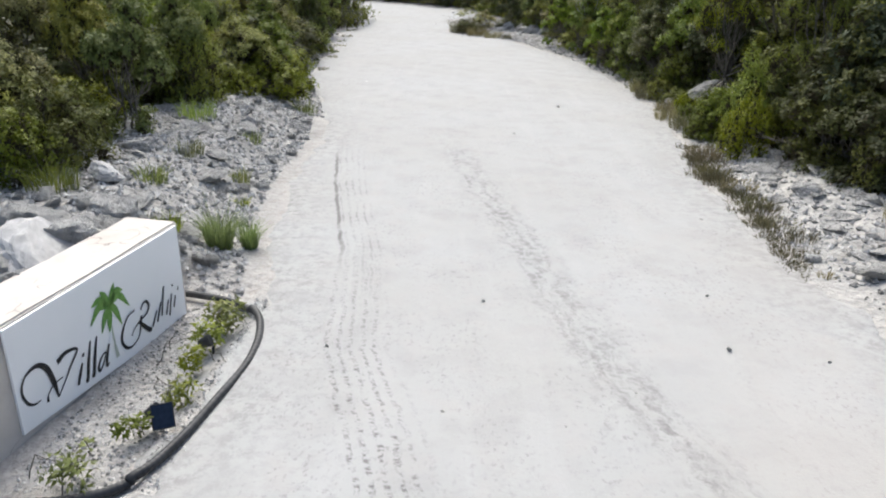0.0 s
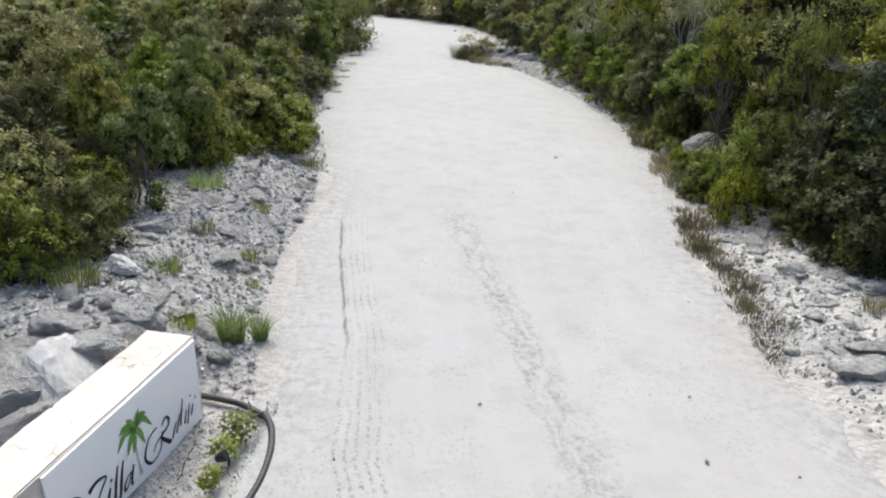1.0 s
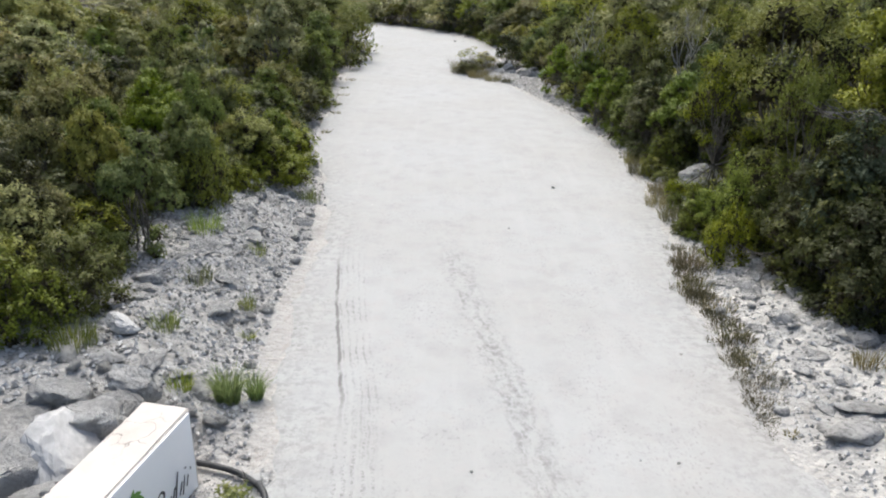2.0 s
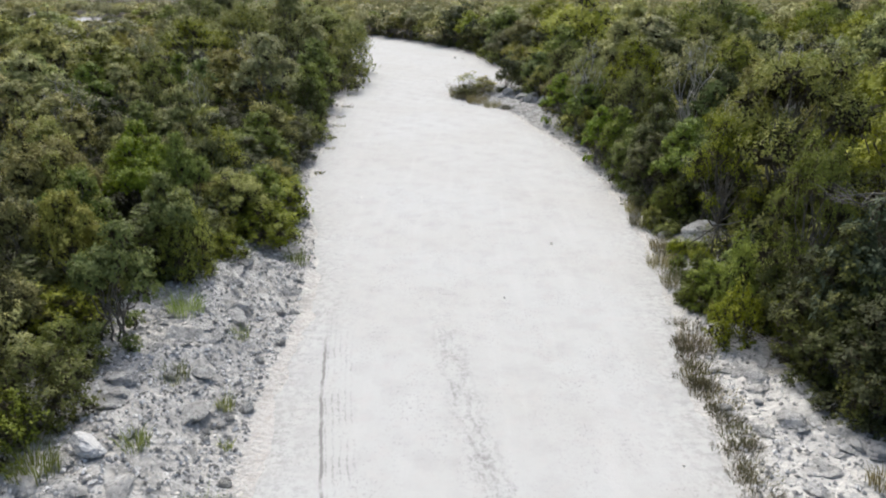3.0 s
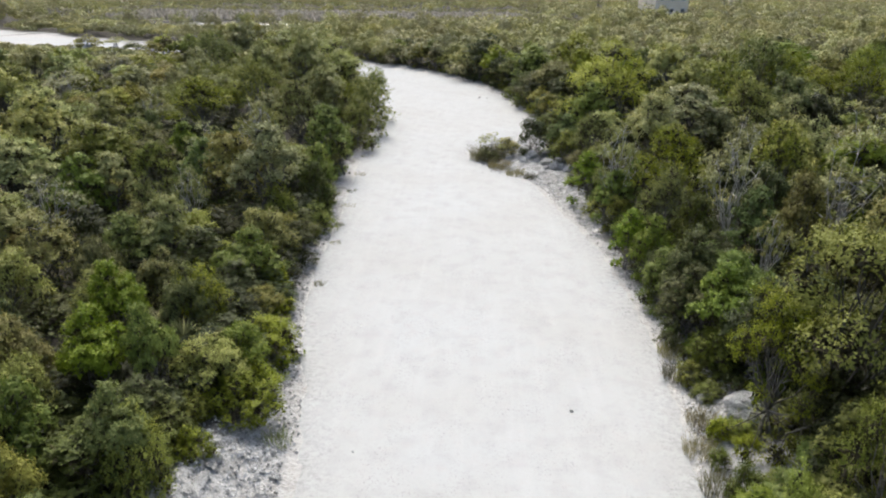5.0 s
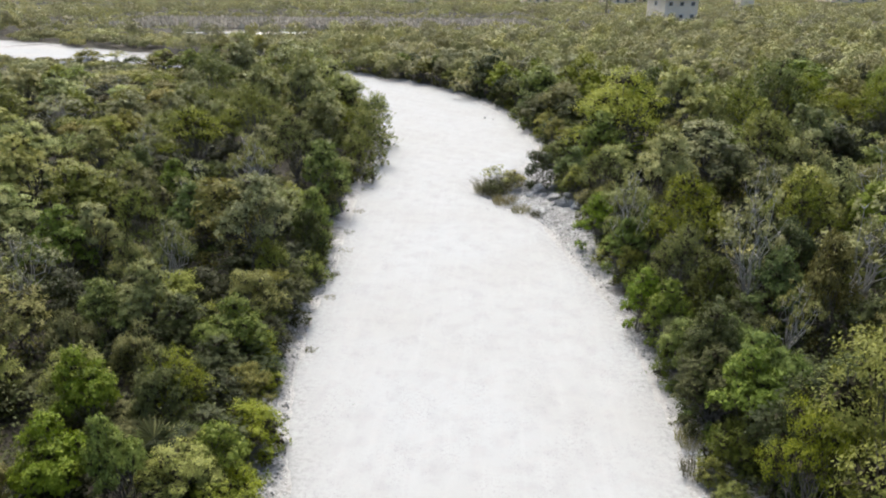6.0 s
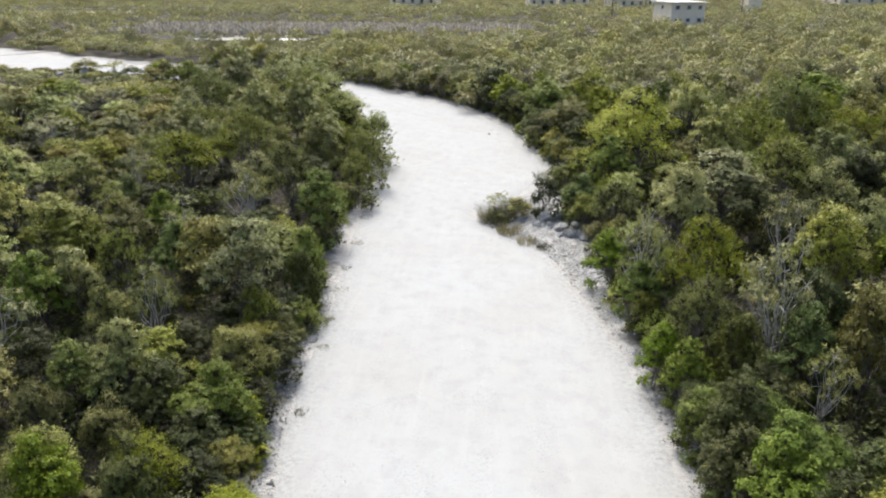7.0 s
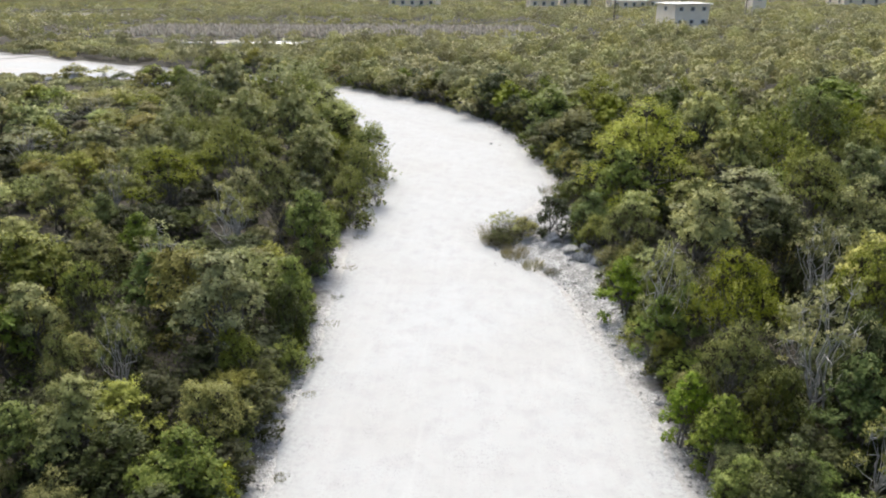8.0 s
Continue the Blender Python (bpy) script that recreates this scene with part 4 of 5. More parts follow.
# ---- rocks ----
def rock_mesh(seed, facets=7, sub=2):
    """A broken limestone block: a ball cut by planes and roughened."""
    rng = np.random.default_rng(seed)
    bm = bmesh.new()
    bmesh.ops.create_icosphere(bm, subdivisions=sub, radius=1.0)
    cuts = [(Vector(unit(rng.normal(size=3))), rng.uniform(0.45, 0.8)) for _ in range(facets)]
    for v in bm.verts:
        for n, d in cuts:
            over = v.co.dot(n) - d
            if over > 0:
                v.co -= n * over * 0.92
        v.co *= 1 + 0.10 * noise.noise(v.co * 2.2 + Vector((seed, 0, 0))) + (0.10 * noise.noise(v.co * 5 + Vector((0, seed, 0))) + 0.07 * noise.noise(v.co * 11 + Vector((seed, 3, 0))) if sub > 2 else 0)
    me = bpy.data.meshes.new("rock")
    bm.to_mesh(me)
    bm.free()
    me.materials.append(ROCK)
    return me


BIG = [rock_mesh(k, 8, 4) for k in range(5)]
SMALL = [rock_mesh(20 + k, 6, 2) for k in range(6)]


def karst_material():
    """White limestone eaten into pits and grey hollows."""
    m, b, node, put = material("pitted_white_limestone", 0.95)
    pos = node("NewGeometry", out=0)
    broad = n_noise(node, pos, 4.0, 5.0, 0.65)
    pits = n_noise(node, pos, 17.0, 6.0, 0.75)
    col = n_mix(node, n_range(node, broad, 0.38, 0.62), (0.30, 0.294, 0.28), (0.47, 0.462, 0.445))
    col = n_mix(node, n_range(node, pits, 0.50, 0.64, 0.0, 0.8), col, (0.17, 0.166, 0.157))
    put(b.inputs["Base Color"], col)
    put(b.inputs["Normal"], node("Bump", Strength=1.0, Distance=0.05, Height=n_math(node, "SUBTRACT", broad, pits)))
    return m


ROCK_PALE = karst_material()
white_block = rock_mesh(50, 9, 4)
white_block.materials.clear()
white_block.materials.append(plain_material("broken_white_limestone", (0.38, 0.373, 0.362), (0.53, 0.522, 0.51), 5.0, 0.93, 1.0))


SMALL_PALE = [rock_mesh(30 + k, 6, 2) for k in range(4)]
for pale in SMALL_PALE:
    pale.materials.clear()
    pale.materials.append(ROCK_PALE)
PALE = []
for k in range(5):
    pale = rock_mesh(70 + k, 9, 4)
    pale.materials.clear()
    pale.materials.append(ROCK_PALE)
    PALE.append(pale)


def set_rock(name, me, x, y, sx, sy, sz, turn, lean, label, category, sink=0.3, lift=0.0, group=""):
    ob = tagged(new(name, me), label, category, group)
    ob.matrix_world = pose(x, y, at_ground(x, y) + sz * (1 - 2 * sink) * 0.6 + lift, lean, lean * 0.6, turn) @ Matrix.Diagonal((sx, sy, sz, 1))
    return ob


# boulders heaped behind the sign
set_rock("boulder", white_block, -2.66, 4.58, 0.36, 0.46, 0.15, 15, 22, "white broken limestone block lying behind the sign", "rock", 0.3, 0.30)
for k, (x, y, sx, sy, sz, lift) in enumerate(((-2.62, 5.15, 0.25, 0.30, 0.22, 0.22), (-2.75, 4.95, 0.30, 0.36, 0.26, 0.16), (-2.62, 5.62, 0.30, 0.22, 0.20, 0.12), (-2.98, 4.45, 0.34, 0.40, 0.30, 0.12),
                                              (-2.72, 4.05, 0.26, 0.32, 0.26, 0.18), (-3.35, 5.0, 0.34, 0.30, 0.26, 0.05), (-3.1, 5.35, 0.22, 0.26, 0.20, 0.06), (-2.78, 3.6, 0.28, 0.34, 0.26, 0.15), (-3.3, 4.0, 0.36, 0.4, 0.3, 0.1),
                                              (-3.6, 4.6, 0.3, 0.36, 0.26, 0.05))):
    set_rock("boulder", BIG[k % 5], x, y, sx, sy, sz, k * 71, 12 * (-1) ** k, "rough grey limestone boulder heaped behind the sign", "rock", 0.3, lift)
set_rock("boulder", white_block, -3.08, 6.52, 0.22, 0.11, 0.09, -20, 6, "pale flat limestone slab on the rubble bank", "rock", 0.2, 0.03)
for k, (x, y, sx, sy, sz) in enumerate(((-2.75, 9.8, 0.42, 0.30, 0.12), (-2.55, 7.5, 0.38, 0.26, 0.10), (-3.04, 8.85, 0.34, 0.26, 0.14), (-2.7, 8.3, 0.3, 0.22, 0.1), (-3.3, 7.7, 0.28, 0.2, 0.12), (-2.3, 11.0, 0.3, 0.24, 0.1),
                                        (3.7, 7.7, 0.36, 0.30, 0.11), (4.1, 8.2, 0.36, 0.28, 0.13), (3.75, 8.7, 0.28, 0.24, 0.10), (4.3, 7.2, 0.3, 0.26, 0.09), (3.5, 6.7, 0.26, 0.2, 0.07), (4.5, 8.9, 0.3, 0.3, 0.16),
                                        (4.78, 12.8, 0.5, 0.16, 0.30), (3.95, 13.8, 0.40, 0.22, 0.14), (4.3, 13.2, 0.3, 0.26, 0.12), (2.3, 28.8, 0.4, 0.3, 0.16), (2.9, 29.0, 0.36, 0.3, 0.2), (-3.36, 18.4, 0.15, 0.13, 0.11))):
    set_rock("boulder", PALE[k % 5], x, y, sx * (0.8 if k < 6 else 0.62), sy * (0.8 if k < 6 else 0.55), sz * 0.75, k * 47, 9 * (-1) ** k, "weathered pale limestone outcrop in the roadside rubble", "rock", 0.32)


# a heap of stones behind the bush in the road, and another by the far stretch
rng_h = np.random.default_rng(23)
for k in range(30):
    near = k < 20
    x, y, w = (rng_h.uniform(1.7, 3.4), rng_h.uniform(27.4, 30.4), rng_h.uniform(0.12, 0.34)) if near else (rng_h.uniform(-33, -27.5), rng_h.uniform(60.8, 62.6), rng_h.uniform(0.3, 0.7))
    set_rock("boulder", PALE[k % 5], x, y, w * rng_h.uniform(0.9, 1.3), w * rng_h.uniform(0.7, 1.0), w * rng_h.uniform(0.5, 0.8), rng_h.uniform(0, 360), rng_h.uniform(-20, 20), "broken pale limestone rock heaped beside the road", "rock", 0.3)

set_rock("boulder", PALE[2], 4.5, 13.05, 0.55, 0.24, 0.26, -38, 24, "tilted grey limestone slab at the foot of the scrub", "rock", 0.25, 0.1)
set_rock("boulder", PALE[4], 4.05, 14.5, 0.34, 0.2, 0.14, 20, 8, "tilted grey limestone slab at the foot of the scrub", "rock", 0.3)

# low craggy ledges that break the surface of the banks
rng_l = np.random.default_rng(14)
for k in range(110):
    right = k % 2
    y = rng_l.uniform(5.6, 9.6) if right else rng_l.uniform(6.0, 11.8)
    edge = EDGE_R if right else EDGE_L
    off = rng_l.uniform(0.35, 1.75) if right else rng_l.uniform(0.55, 1.9)
    x = float(np.interp(y, edge[:120, 1], edge[:120, 0])) + (off if right else -off)
    w = 0.06 + 0.17 * rng_l.random() ** 1.8
    set_rock("ledge", PALE[k % 5], x, y, w * rng_l.uniform(1.0, 1.7), w * rng_l.uniform(0.6, 0.9), w * rng_l.uniform(0.22, 0.42), rng_l.uniform(0, 360), rng_l.uniform(-14, 14), "low craggy ledge of white limestone in the roadside bank", "rock", 0.42)


def bank_place(rng):
    """A place on one of the stony verges, and how large a stone lies there at most."""
    k = rng.random()
    if k < 0.50:
        y = rng.uniform(5.2, 12.3)
        d = rng.uniform(0.12, 2.4)
        return np.interp(y, EDGE_L[:120, 1], EDGE_L[:120, 0]) - d, y
    if k < 0.72:
        y = rng.uniform(4.0, 11.0)
        return np.interp(y, EDGE_R[:120, 1], EDGE_R[:120, 0]) + rng.uniform(0.12, 1.9), y
    if k < 0.80:
        y = rng.uniform(11.0, 21)
        return np.interp(y, EDGE_R[:120, 1], EDGE_R[:120, 0]) + rng.uniform(0.0, 0.6), y
    if k < 0.90:
        y = rng.uniform(12.0, 24)
        return np.interp(y, EDGE_L[:140, 1], EDGE_L[:140, 0]) - rng.uniform(-0.05, 0.45), y
    y = rng.uniform(21.5, 27.5)
    return np.interp(y, EDGE_R[:135, 1], EDGE_R[:135, 0]) + rng.uniform(0.05, 1.2), y


rng_s = np.random.default_rng(3)
spots = np.array([bank_place(rng_s) for _ in range(300)])
heights = ground_z(spots[:, 0], spots[:, 1])
for k, ((x, y), z) in enumerate(zip(spots, heights)):
    size = 0.022 + 0.058 * rng_s.random() ** 2.8
    ob = tagged(new("stone", SMALL[k % 6] if x < 0 else SMALL_PALE[k % 4]), "loose grey limestone stone on the rubble verge" if x < 0 else "loose white limestone stone on the rubble verge", "stone", "loose stones on the verge")
    ob.matrix_world = pose(x, y, max(z, 0) + size * 0.25, rng_s.uniform(-25, 25), rng_s.uniform(-25, 25), rng_s.uniform(0, 360)) @ Matrix.Diagonal((size * rng_s.uniform(0.8, 1.5), size, size * rng_s.uniform(0.5, 0.85), 1))


def rubble():
    """Small broken stones over the verges, joined."""
    rng = np.random.default_rng(9)
    n = 34000
    p = np.array([bank_place(rng) for _ in range(n)])
    isl = rng.random(n) < 0.13
    p[isl] = np.stack([rng.uniform(0.3, 3.4, isl.sum()), rng.uniform(27.5, 32.2, isl.sum())], -1)
    bed = rng.random(n) < 0.16
    p[bed] = np.stack([rng.uniform(-2.1, -1.35, bed.sum()), rng.uniform(3.0, 5.1, bed.sum())], -1)
    z = np.where(p[:, 1] < 5.4, ground_z(p[:, 0], p[:, 1]), np.maximum(ground_z(p[:, 0], p[:, 1]), -0.02))
    size = (0.007 + 0.028 * rng.random(n) ** 3.0) * np.where(bed, 0.36, 1.0)
    octa = np.array([[1, 0, 0], [0, 1, 0], [-1, 0, 0], [0, -1, 0], [0, 0, 0.8], [0, 0, -0.8]])
    f = np.array([[0, 1, 4], [1, 2, 4], [2, 3, 4], [3, 0, 4], [1, 0, 5], [2, 1, 5], [3, 2, 5], [0, 3, 5]])
    v = octa[None] * rng.uniform(0.6, 1.35, (n, 6, 1)) * size[:, None, None]
    a = rng.uniform(0, 6.28, n)
    x, y = v[..., 0].copy(), v[..., 1].copy()
    v[..., 0], v[..., 1] = x * np.cos(a)[:, None] - y * np.sin(a)[:, None], x * np.sin(a)[:, None] + y * np.cos(a)[:, None]
    v += np.concatenate([p, (z + size * 0.3)[:, None]], 1)[:, None]
    faces = (np.arange(n)[:, None, None] * 6 + f[None]).reshape(-1, 3)
    return tagged(part("rubble", mesh_of("rubble", v.reshape(-1, 3), faces), GRAVEL), "small broken grey limestone rubble on the verges", "rubble", kind="stuff")


def gravel_material():
    m, b, node, put = material("broken_stone", 0.95)
    each = node("NewGeometry", out=8)
    put(b.inputs["Base Color"], n_mix(node, n_range(node, each, 0, 1), (0.15, 0.146, 0.138), (0.62, 0.61, 0.59)))
    return m


GRAVEL = gravel_material()
rubble()


# ---- grass and weeds ----
def blades(rng, n, radius, height, width, lean=0.5):
    """Arching grass blades from a small patch."""
    a, r = rng.uniform(0, 6.283, n), radius * np.sqrt(rng.random(n))
    P = np.stack([np.cos(a) * r, np.sin(a) * r, np.full(n, -0.02)], -1)
    out = np.stack([np.cos(a), np.sin(a), np.zeros(n)], -1) * (lean * rng.uniform(0.2, 1.2, n))[:, None] + rng.normal(0, 0.15, (n, 3))
    h = height * rng.uniform(0.5, 1.1, n)[:, None]
    side = unit(np.cross(out + np.array([0, 0, 1.0]), rng.normal(size=(n, 3)))) * width * 0.5
    p1 = P + (np.array([0, 0, 0.6]) + out * 0.3) * h
    p2 = P + (np.array([0, 0, 0.9]) + out * 1.0) * h
    v = np.stack([P - side, P + side, p1 + side * 0.8, p1 - side * 0.8, p2], 1)
    b = np.arange(n)[:, None] * 5
    f = np.concatenate([b + np.array([[0, 1, 2]]), b + np.array([[0, 2, 3]]), b + np.array([[3, 2, 4]])], 1).reshape(-1, 3)
    return v.reshape(-1, 3), f


def set_tuft(x, y, n, radius, height, leaf, label, seed, width=0.008):
    rng = np.random.default_rng(seed)
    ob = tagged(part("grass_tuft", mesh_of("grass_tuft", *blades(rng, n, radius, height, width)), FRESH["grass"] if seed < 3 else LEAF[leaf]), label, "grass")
    ob.matrix_world = pose(x, y, max(at_ground(x, y), -0.02))
    return ob


set_tuft(-1.97, 5.98, 380, 0.10, 0.36, "grass", "bright green grass tuft beside the sign wall", 1, 0.006)
set_tuft(-1.76, 6.12, 220, 0.06, 0.30, "grass", "bright green grass tuft beside the sign wall", 2, 0.006)
for k, (x, y, n, r, h) in enumerate(((-2.28, 7.8, 90, 0.10, 0.2), (-2.77, 6.7, 120, 0.14, 0.22), (-2.36, 5.9, 90, 0.12, 0.16), (-2.1, 7.2, 50, 0.06, 0.12), (-2.9, 8.0, 120, 0.2, 0.2), (-2.5, 9.2, 80, 0.12, 0.18),
                                     (-3.2, 9.4, 150, 0.22, 0.3), (-2.4, 12.2, 120, 0.2, 0.25), (-3.4, 6.2, 150, 0.2, 0.3))):
    set_tuft(x, y, n, r, h, "grass", "small green weed tuft among the rubble", 10 + k)
for k, (x, y, n, r, h) in enumerate(((3.1, 8.9, 260, 0.22, 0.13), (3.2, 8.3, 240, 0.22, 0.10), (3.15, 7.6, 260, 0.22, 0.09), (3.1, 7.0, 220, 0.2, 0.08), (3.25, 9.6, 260, 0.22, 0.22), (2.95, 5.7, 60, 0.07, 0.07), (4.1, 6.7, 120, 0.16, 0.2),
                                     (3.75, 14.5, 260, 0.25, 0.32), (3.85, 15.3, 220, 0.25, 0.3), (3.8, 13.2, 200, 0.22, 0.25), (3.6, 11.6, 240, 0.25, 0.3), (3.55, 12.4, 200, 0.22, 0.28), (1.5, 27.4, 260, 0.3, 0.3),
                                     (1.0, 28.3, 420, 0.4, 0.38), (0.45, 29.5, 500, 0.5, 0.62), (1.2, 29.9, 420, 0.45, 0.6), (2.0, 27.0, 180, 0.2, 0.25), (2.5, 35.0, 300, 0.5, 0.3), (3.0, 33.6, 300, 0.5, 0.35))):
    set_tuft(x, y, n, r, h, "dry", "dry olive grass growing along the edge of the road", 40 + k)


def dry_grass():
    """Short dry grass along the right-hand edge of the road, joined: scattered bunches and a strip."""
    rng = np.random.default_rng(77)
    spots = []
    for _ in range(26):
        y = rng.uniform(6.2, 14.5)
        spots.append((float(np.interp(y, EDGE_R[:120, 1], EDGE_R[:120, 0])) + rng.uniform(0.05, 0.35), y, rng.uniform(0.08, 0.2), rng.uniform(0.06, 0.15)))
    for x, y in spline([(3.35, 10.4), (3.0, 8.9), (3.06, 8.2), (2.93, 7.0), (2.86, 6.3), (2.78, 5.7)], 14):
        if rng.random() < 0.85:
            spots.append((x + rng.normal(0, 0.05), y + rng.normal(0, 0.07), rng.uniform(0.07, 0.15), rng.uniform(0.04, 0.10) * (1.4 if y > 8.4 else 1.0)))
    bits = []
    for x, y, radius, height in spots:
        v, f = blades(rng, int(rng.uniform(50, 130)), radius, height, 0.006)
        bits.append((v + np.array([x, y, max(at_ground(x, y), -0.02)]), f))
    return tagged(part("dry_grass", mesh_of("dry_grass", *joined(bits)), LEAF["dry"]), "short dry grass along the edge of the white road", "grass", kind="stuff")


dry_grass()


def dead_branches(x, y, length, rise, turn, seed, label):
    """A grey dead bough with forking side branches; rise: the height at which it leaves its stem."""
    rng = np.random.default_rng(seed)
    foot = np.array([0.0, 0.0, rise])
    bits = [limb(rng, (0.1, 0, -0.06), foot, 0.030, 0.020, 6, 0.08)] if rise > 0.5 else []
    for k in range(3):
        b = np.array([-length * rng.uniform(0.75, 1.05), rng.uniform(-0.3, 0.3), rise + rng.uniform(-0.02, 0.22)])
        bits.append(limb(rng, foot, b, 0.015, 0.005, 8, 0.22))
        for _ in range(5):
            p = foot + (b - foot) * rng.uniform(0.3, 1.0)
            bits.append(limb(rng, p, p + np.array([-rng.uniform(0.12, 0.4), rng.uniform(-0.25, 0.25), rng.uniform(-0.03, 0.2)]), 0.006, 0.002, 4, 0.2, 4))
    ob = tagged(part("dead_branch", mesh_of("dead_branch", *joined(bits), True), BARK), label, "branch")
    ob.matrix_world = pose(x, y, at_ground(x, y), 0, 0, turn)
    return ob


dead_branches(5.0, 9.15, 1.1, 0.03, 8, 4, "fallen grey branch lying under the dark shrubs")
dead_branches(5.3, 8.2, 1.0, 0.03, -12, 5, "fallen grey branch lying under the dark shrubs")
dead_branches(5.15, 9.0, 0.85, 1.95, -14, 6, "bare grey branch reaching out of the roadside trees")


def set_weed(x, y, size, seed, leaf="feather", label="small leafy plant set in the gravel bed"):
    rng = np.random.default_rng(seed)
    lobes = [(rng.uniform(-0.07, 0.07), rng.uniform(-0.07, 0.07), rng.uniform(0.07, 0.16), 0.06, 0.06) for _ in range(5)]
    thing = tagged(new("bed_plant"), label, "plant")
    part("stem", mesh_of("stem", *skeleton_limbs(rng, lobes, 0.004, 0.3, 3, 1), True), BARK, thing)
    part("leaves", mesh_of("leaves", *foliage(rng, lobes, 34, 6, 0.045, 0.02, 0.05, 0.8)), LEAF[leaf], thing)
    thing.matrix_world = pose(x, y, at_ground(x, y), 0, 0, seed * 40) @ Matrix.Scale(size * 0.8, 4)
    return thing


for k, (x, y, size) in enumerate(((-1.57, 4.68, 1.5), (-1.62, 4.45, 1.1), (-1.58, 4.08, 1.0), (-1.55, 3.78, 0.95), (-1.66, 3.42, 0.95), (-1.80, 3.08, 1.15))):
    set_weed(x, y, size, 60 + k, "grass" if k in (0, 5) else "feather")


# ---- the sign wall by the road ----
def box(bm, x0, x1, y0, y1, z0, z1, bevel=0.0, segments=2):
    made = bmesh.ops.create_cube(bm, size=1.0, matrix=Matrix.Translation(((x0 + x1) / 2, (y0 + y1) / 2, (z0 + z1) / 2)) @ Matrix.Diagonal((x1 - x0, y1 - y0, z1 - z0, 1)))
    if bevel:
        edges = list({e for v in made["verts"] for e in v.link_edges})
        bmesh.ops.bevel(bm, geom=edges, offset=bevel, segments=segments, affect="EDGES", profile=0.5)
    return bm


PANEL = plain_material("white_painted_board", (0.90, 0.91, 0.915), (0.93, 0.935, 0.94), 3.0, 0.55, 0.05)
INK = plain_material("black_paint", (0.018, 0.018, 0.02), (0.03, 0.03, 0.032), 20.0, 0.6, 0.05)
PALM_GREEN = plain_material("green_paint", (0.10, 0.24, 0.05), (0.22, 0.38, 0.10), 26.0, 0.6, 0.05)
PALM_STEM = plain_material("pale_grey_green_paint", (0.42, 0.47, 0.40), (0.55, 0.58, 0.50), 20.0, 0.6, 0.05)
BLACK_PLASTIC = plain_material("black_plastic", (0.022, 0.023, 0.026), (0.05, 0.052, 0.056), 9.0, 0.42, 0.1)
GREY_PIPE = plain_material("weathered_black_pipe", (0.022, 0.023, 0.026), (0.055, 0.057, 0.06), 6.0, 0.5, 0.15)
SOLAR = plain_material("solar_cell", (0.012, 0.018, 0.035), (0.02, 0.03, 0.055), 40.0, 0.15, 0.0)


def stroke(points, widths, y):
    """A flat pen stroke on the board, of changing width."""
    p = spline(points, 8)
    w = np.interp(np.linspace(0, 1, len(p)), np.linspace(0, 1, len(widths)), widths)
    d = unit(np.gradient(p, axis=0))
    s = np.stack([-d[:, 1], d[:, 0]], -1) * w[:, None] * 0.5
    a, b = p + s, p - s
    v = np.concatenate([np.stack([a[:, 0], np.full(len(p), y), a[:, 1]], -1), np.stack([b[:, 0], np.full(len(p), y), b[:, 1]], -1)])
    k = len(p)
    i = np.arange(k - 1)
    return v, np.concatenate([np.stack([i, i + k, i + 1], -1), np.stack([i + 1, i + k, i + k + 1], -1)])


def pen(points, widths, y):
    return stroke(points, [w * 1.4 for w in widths], y)


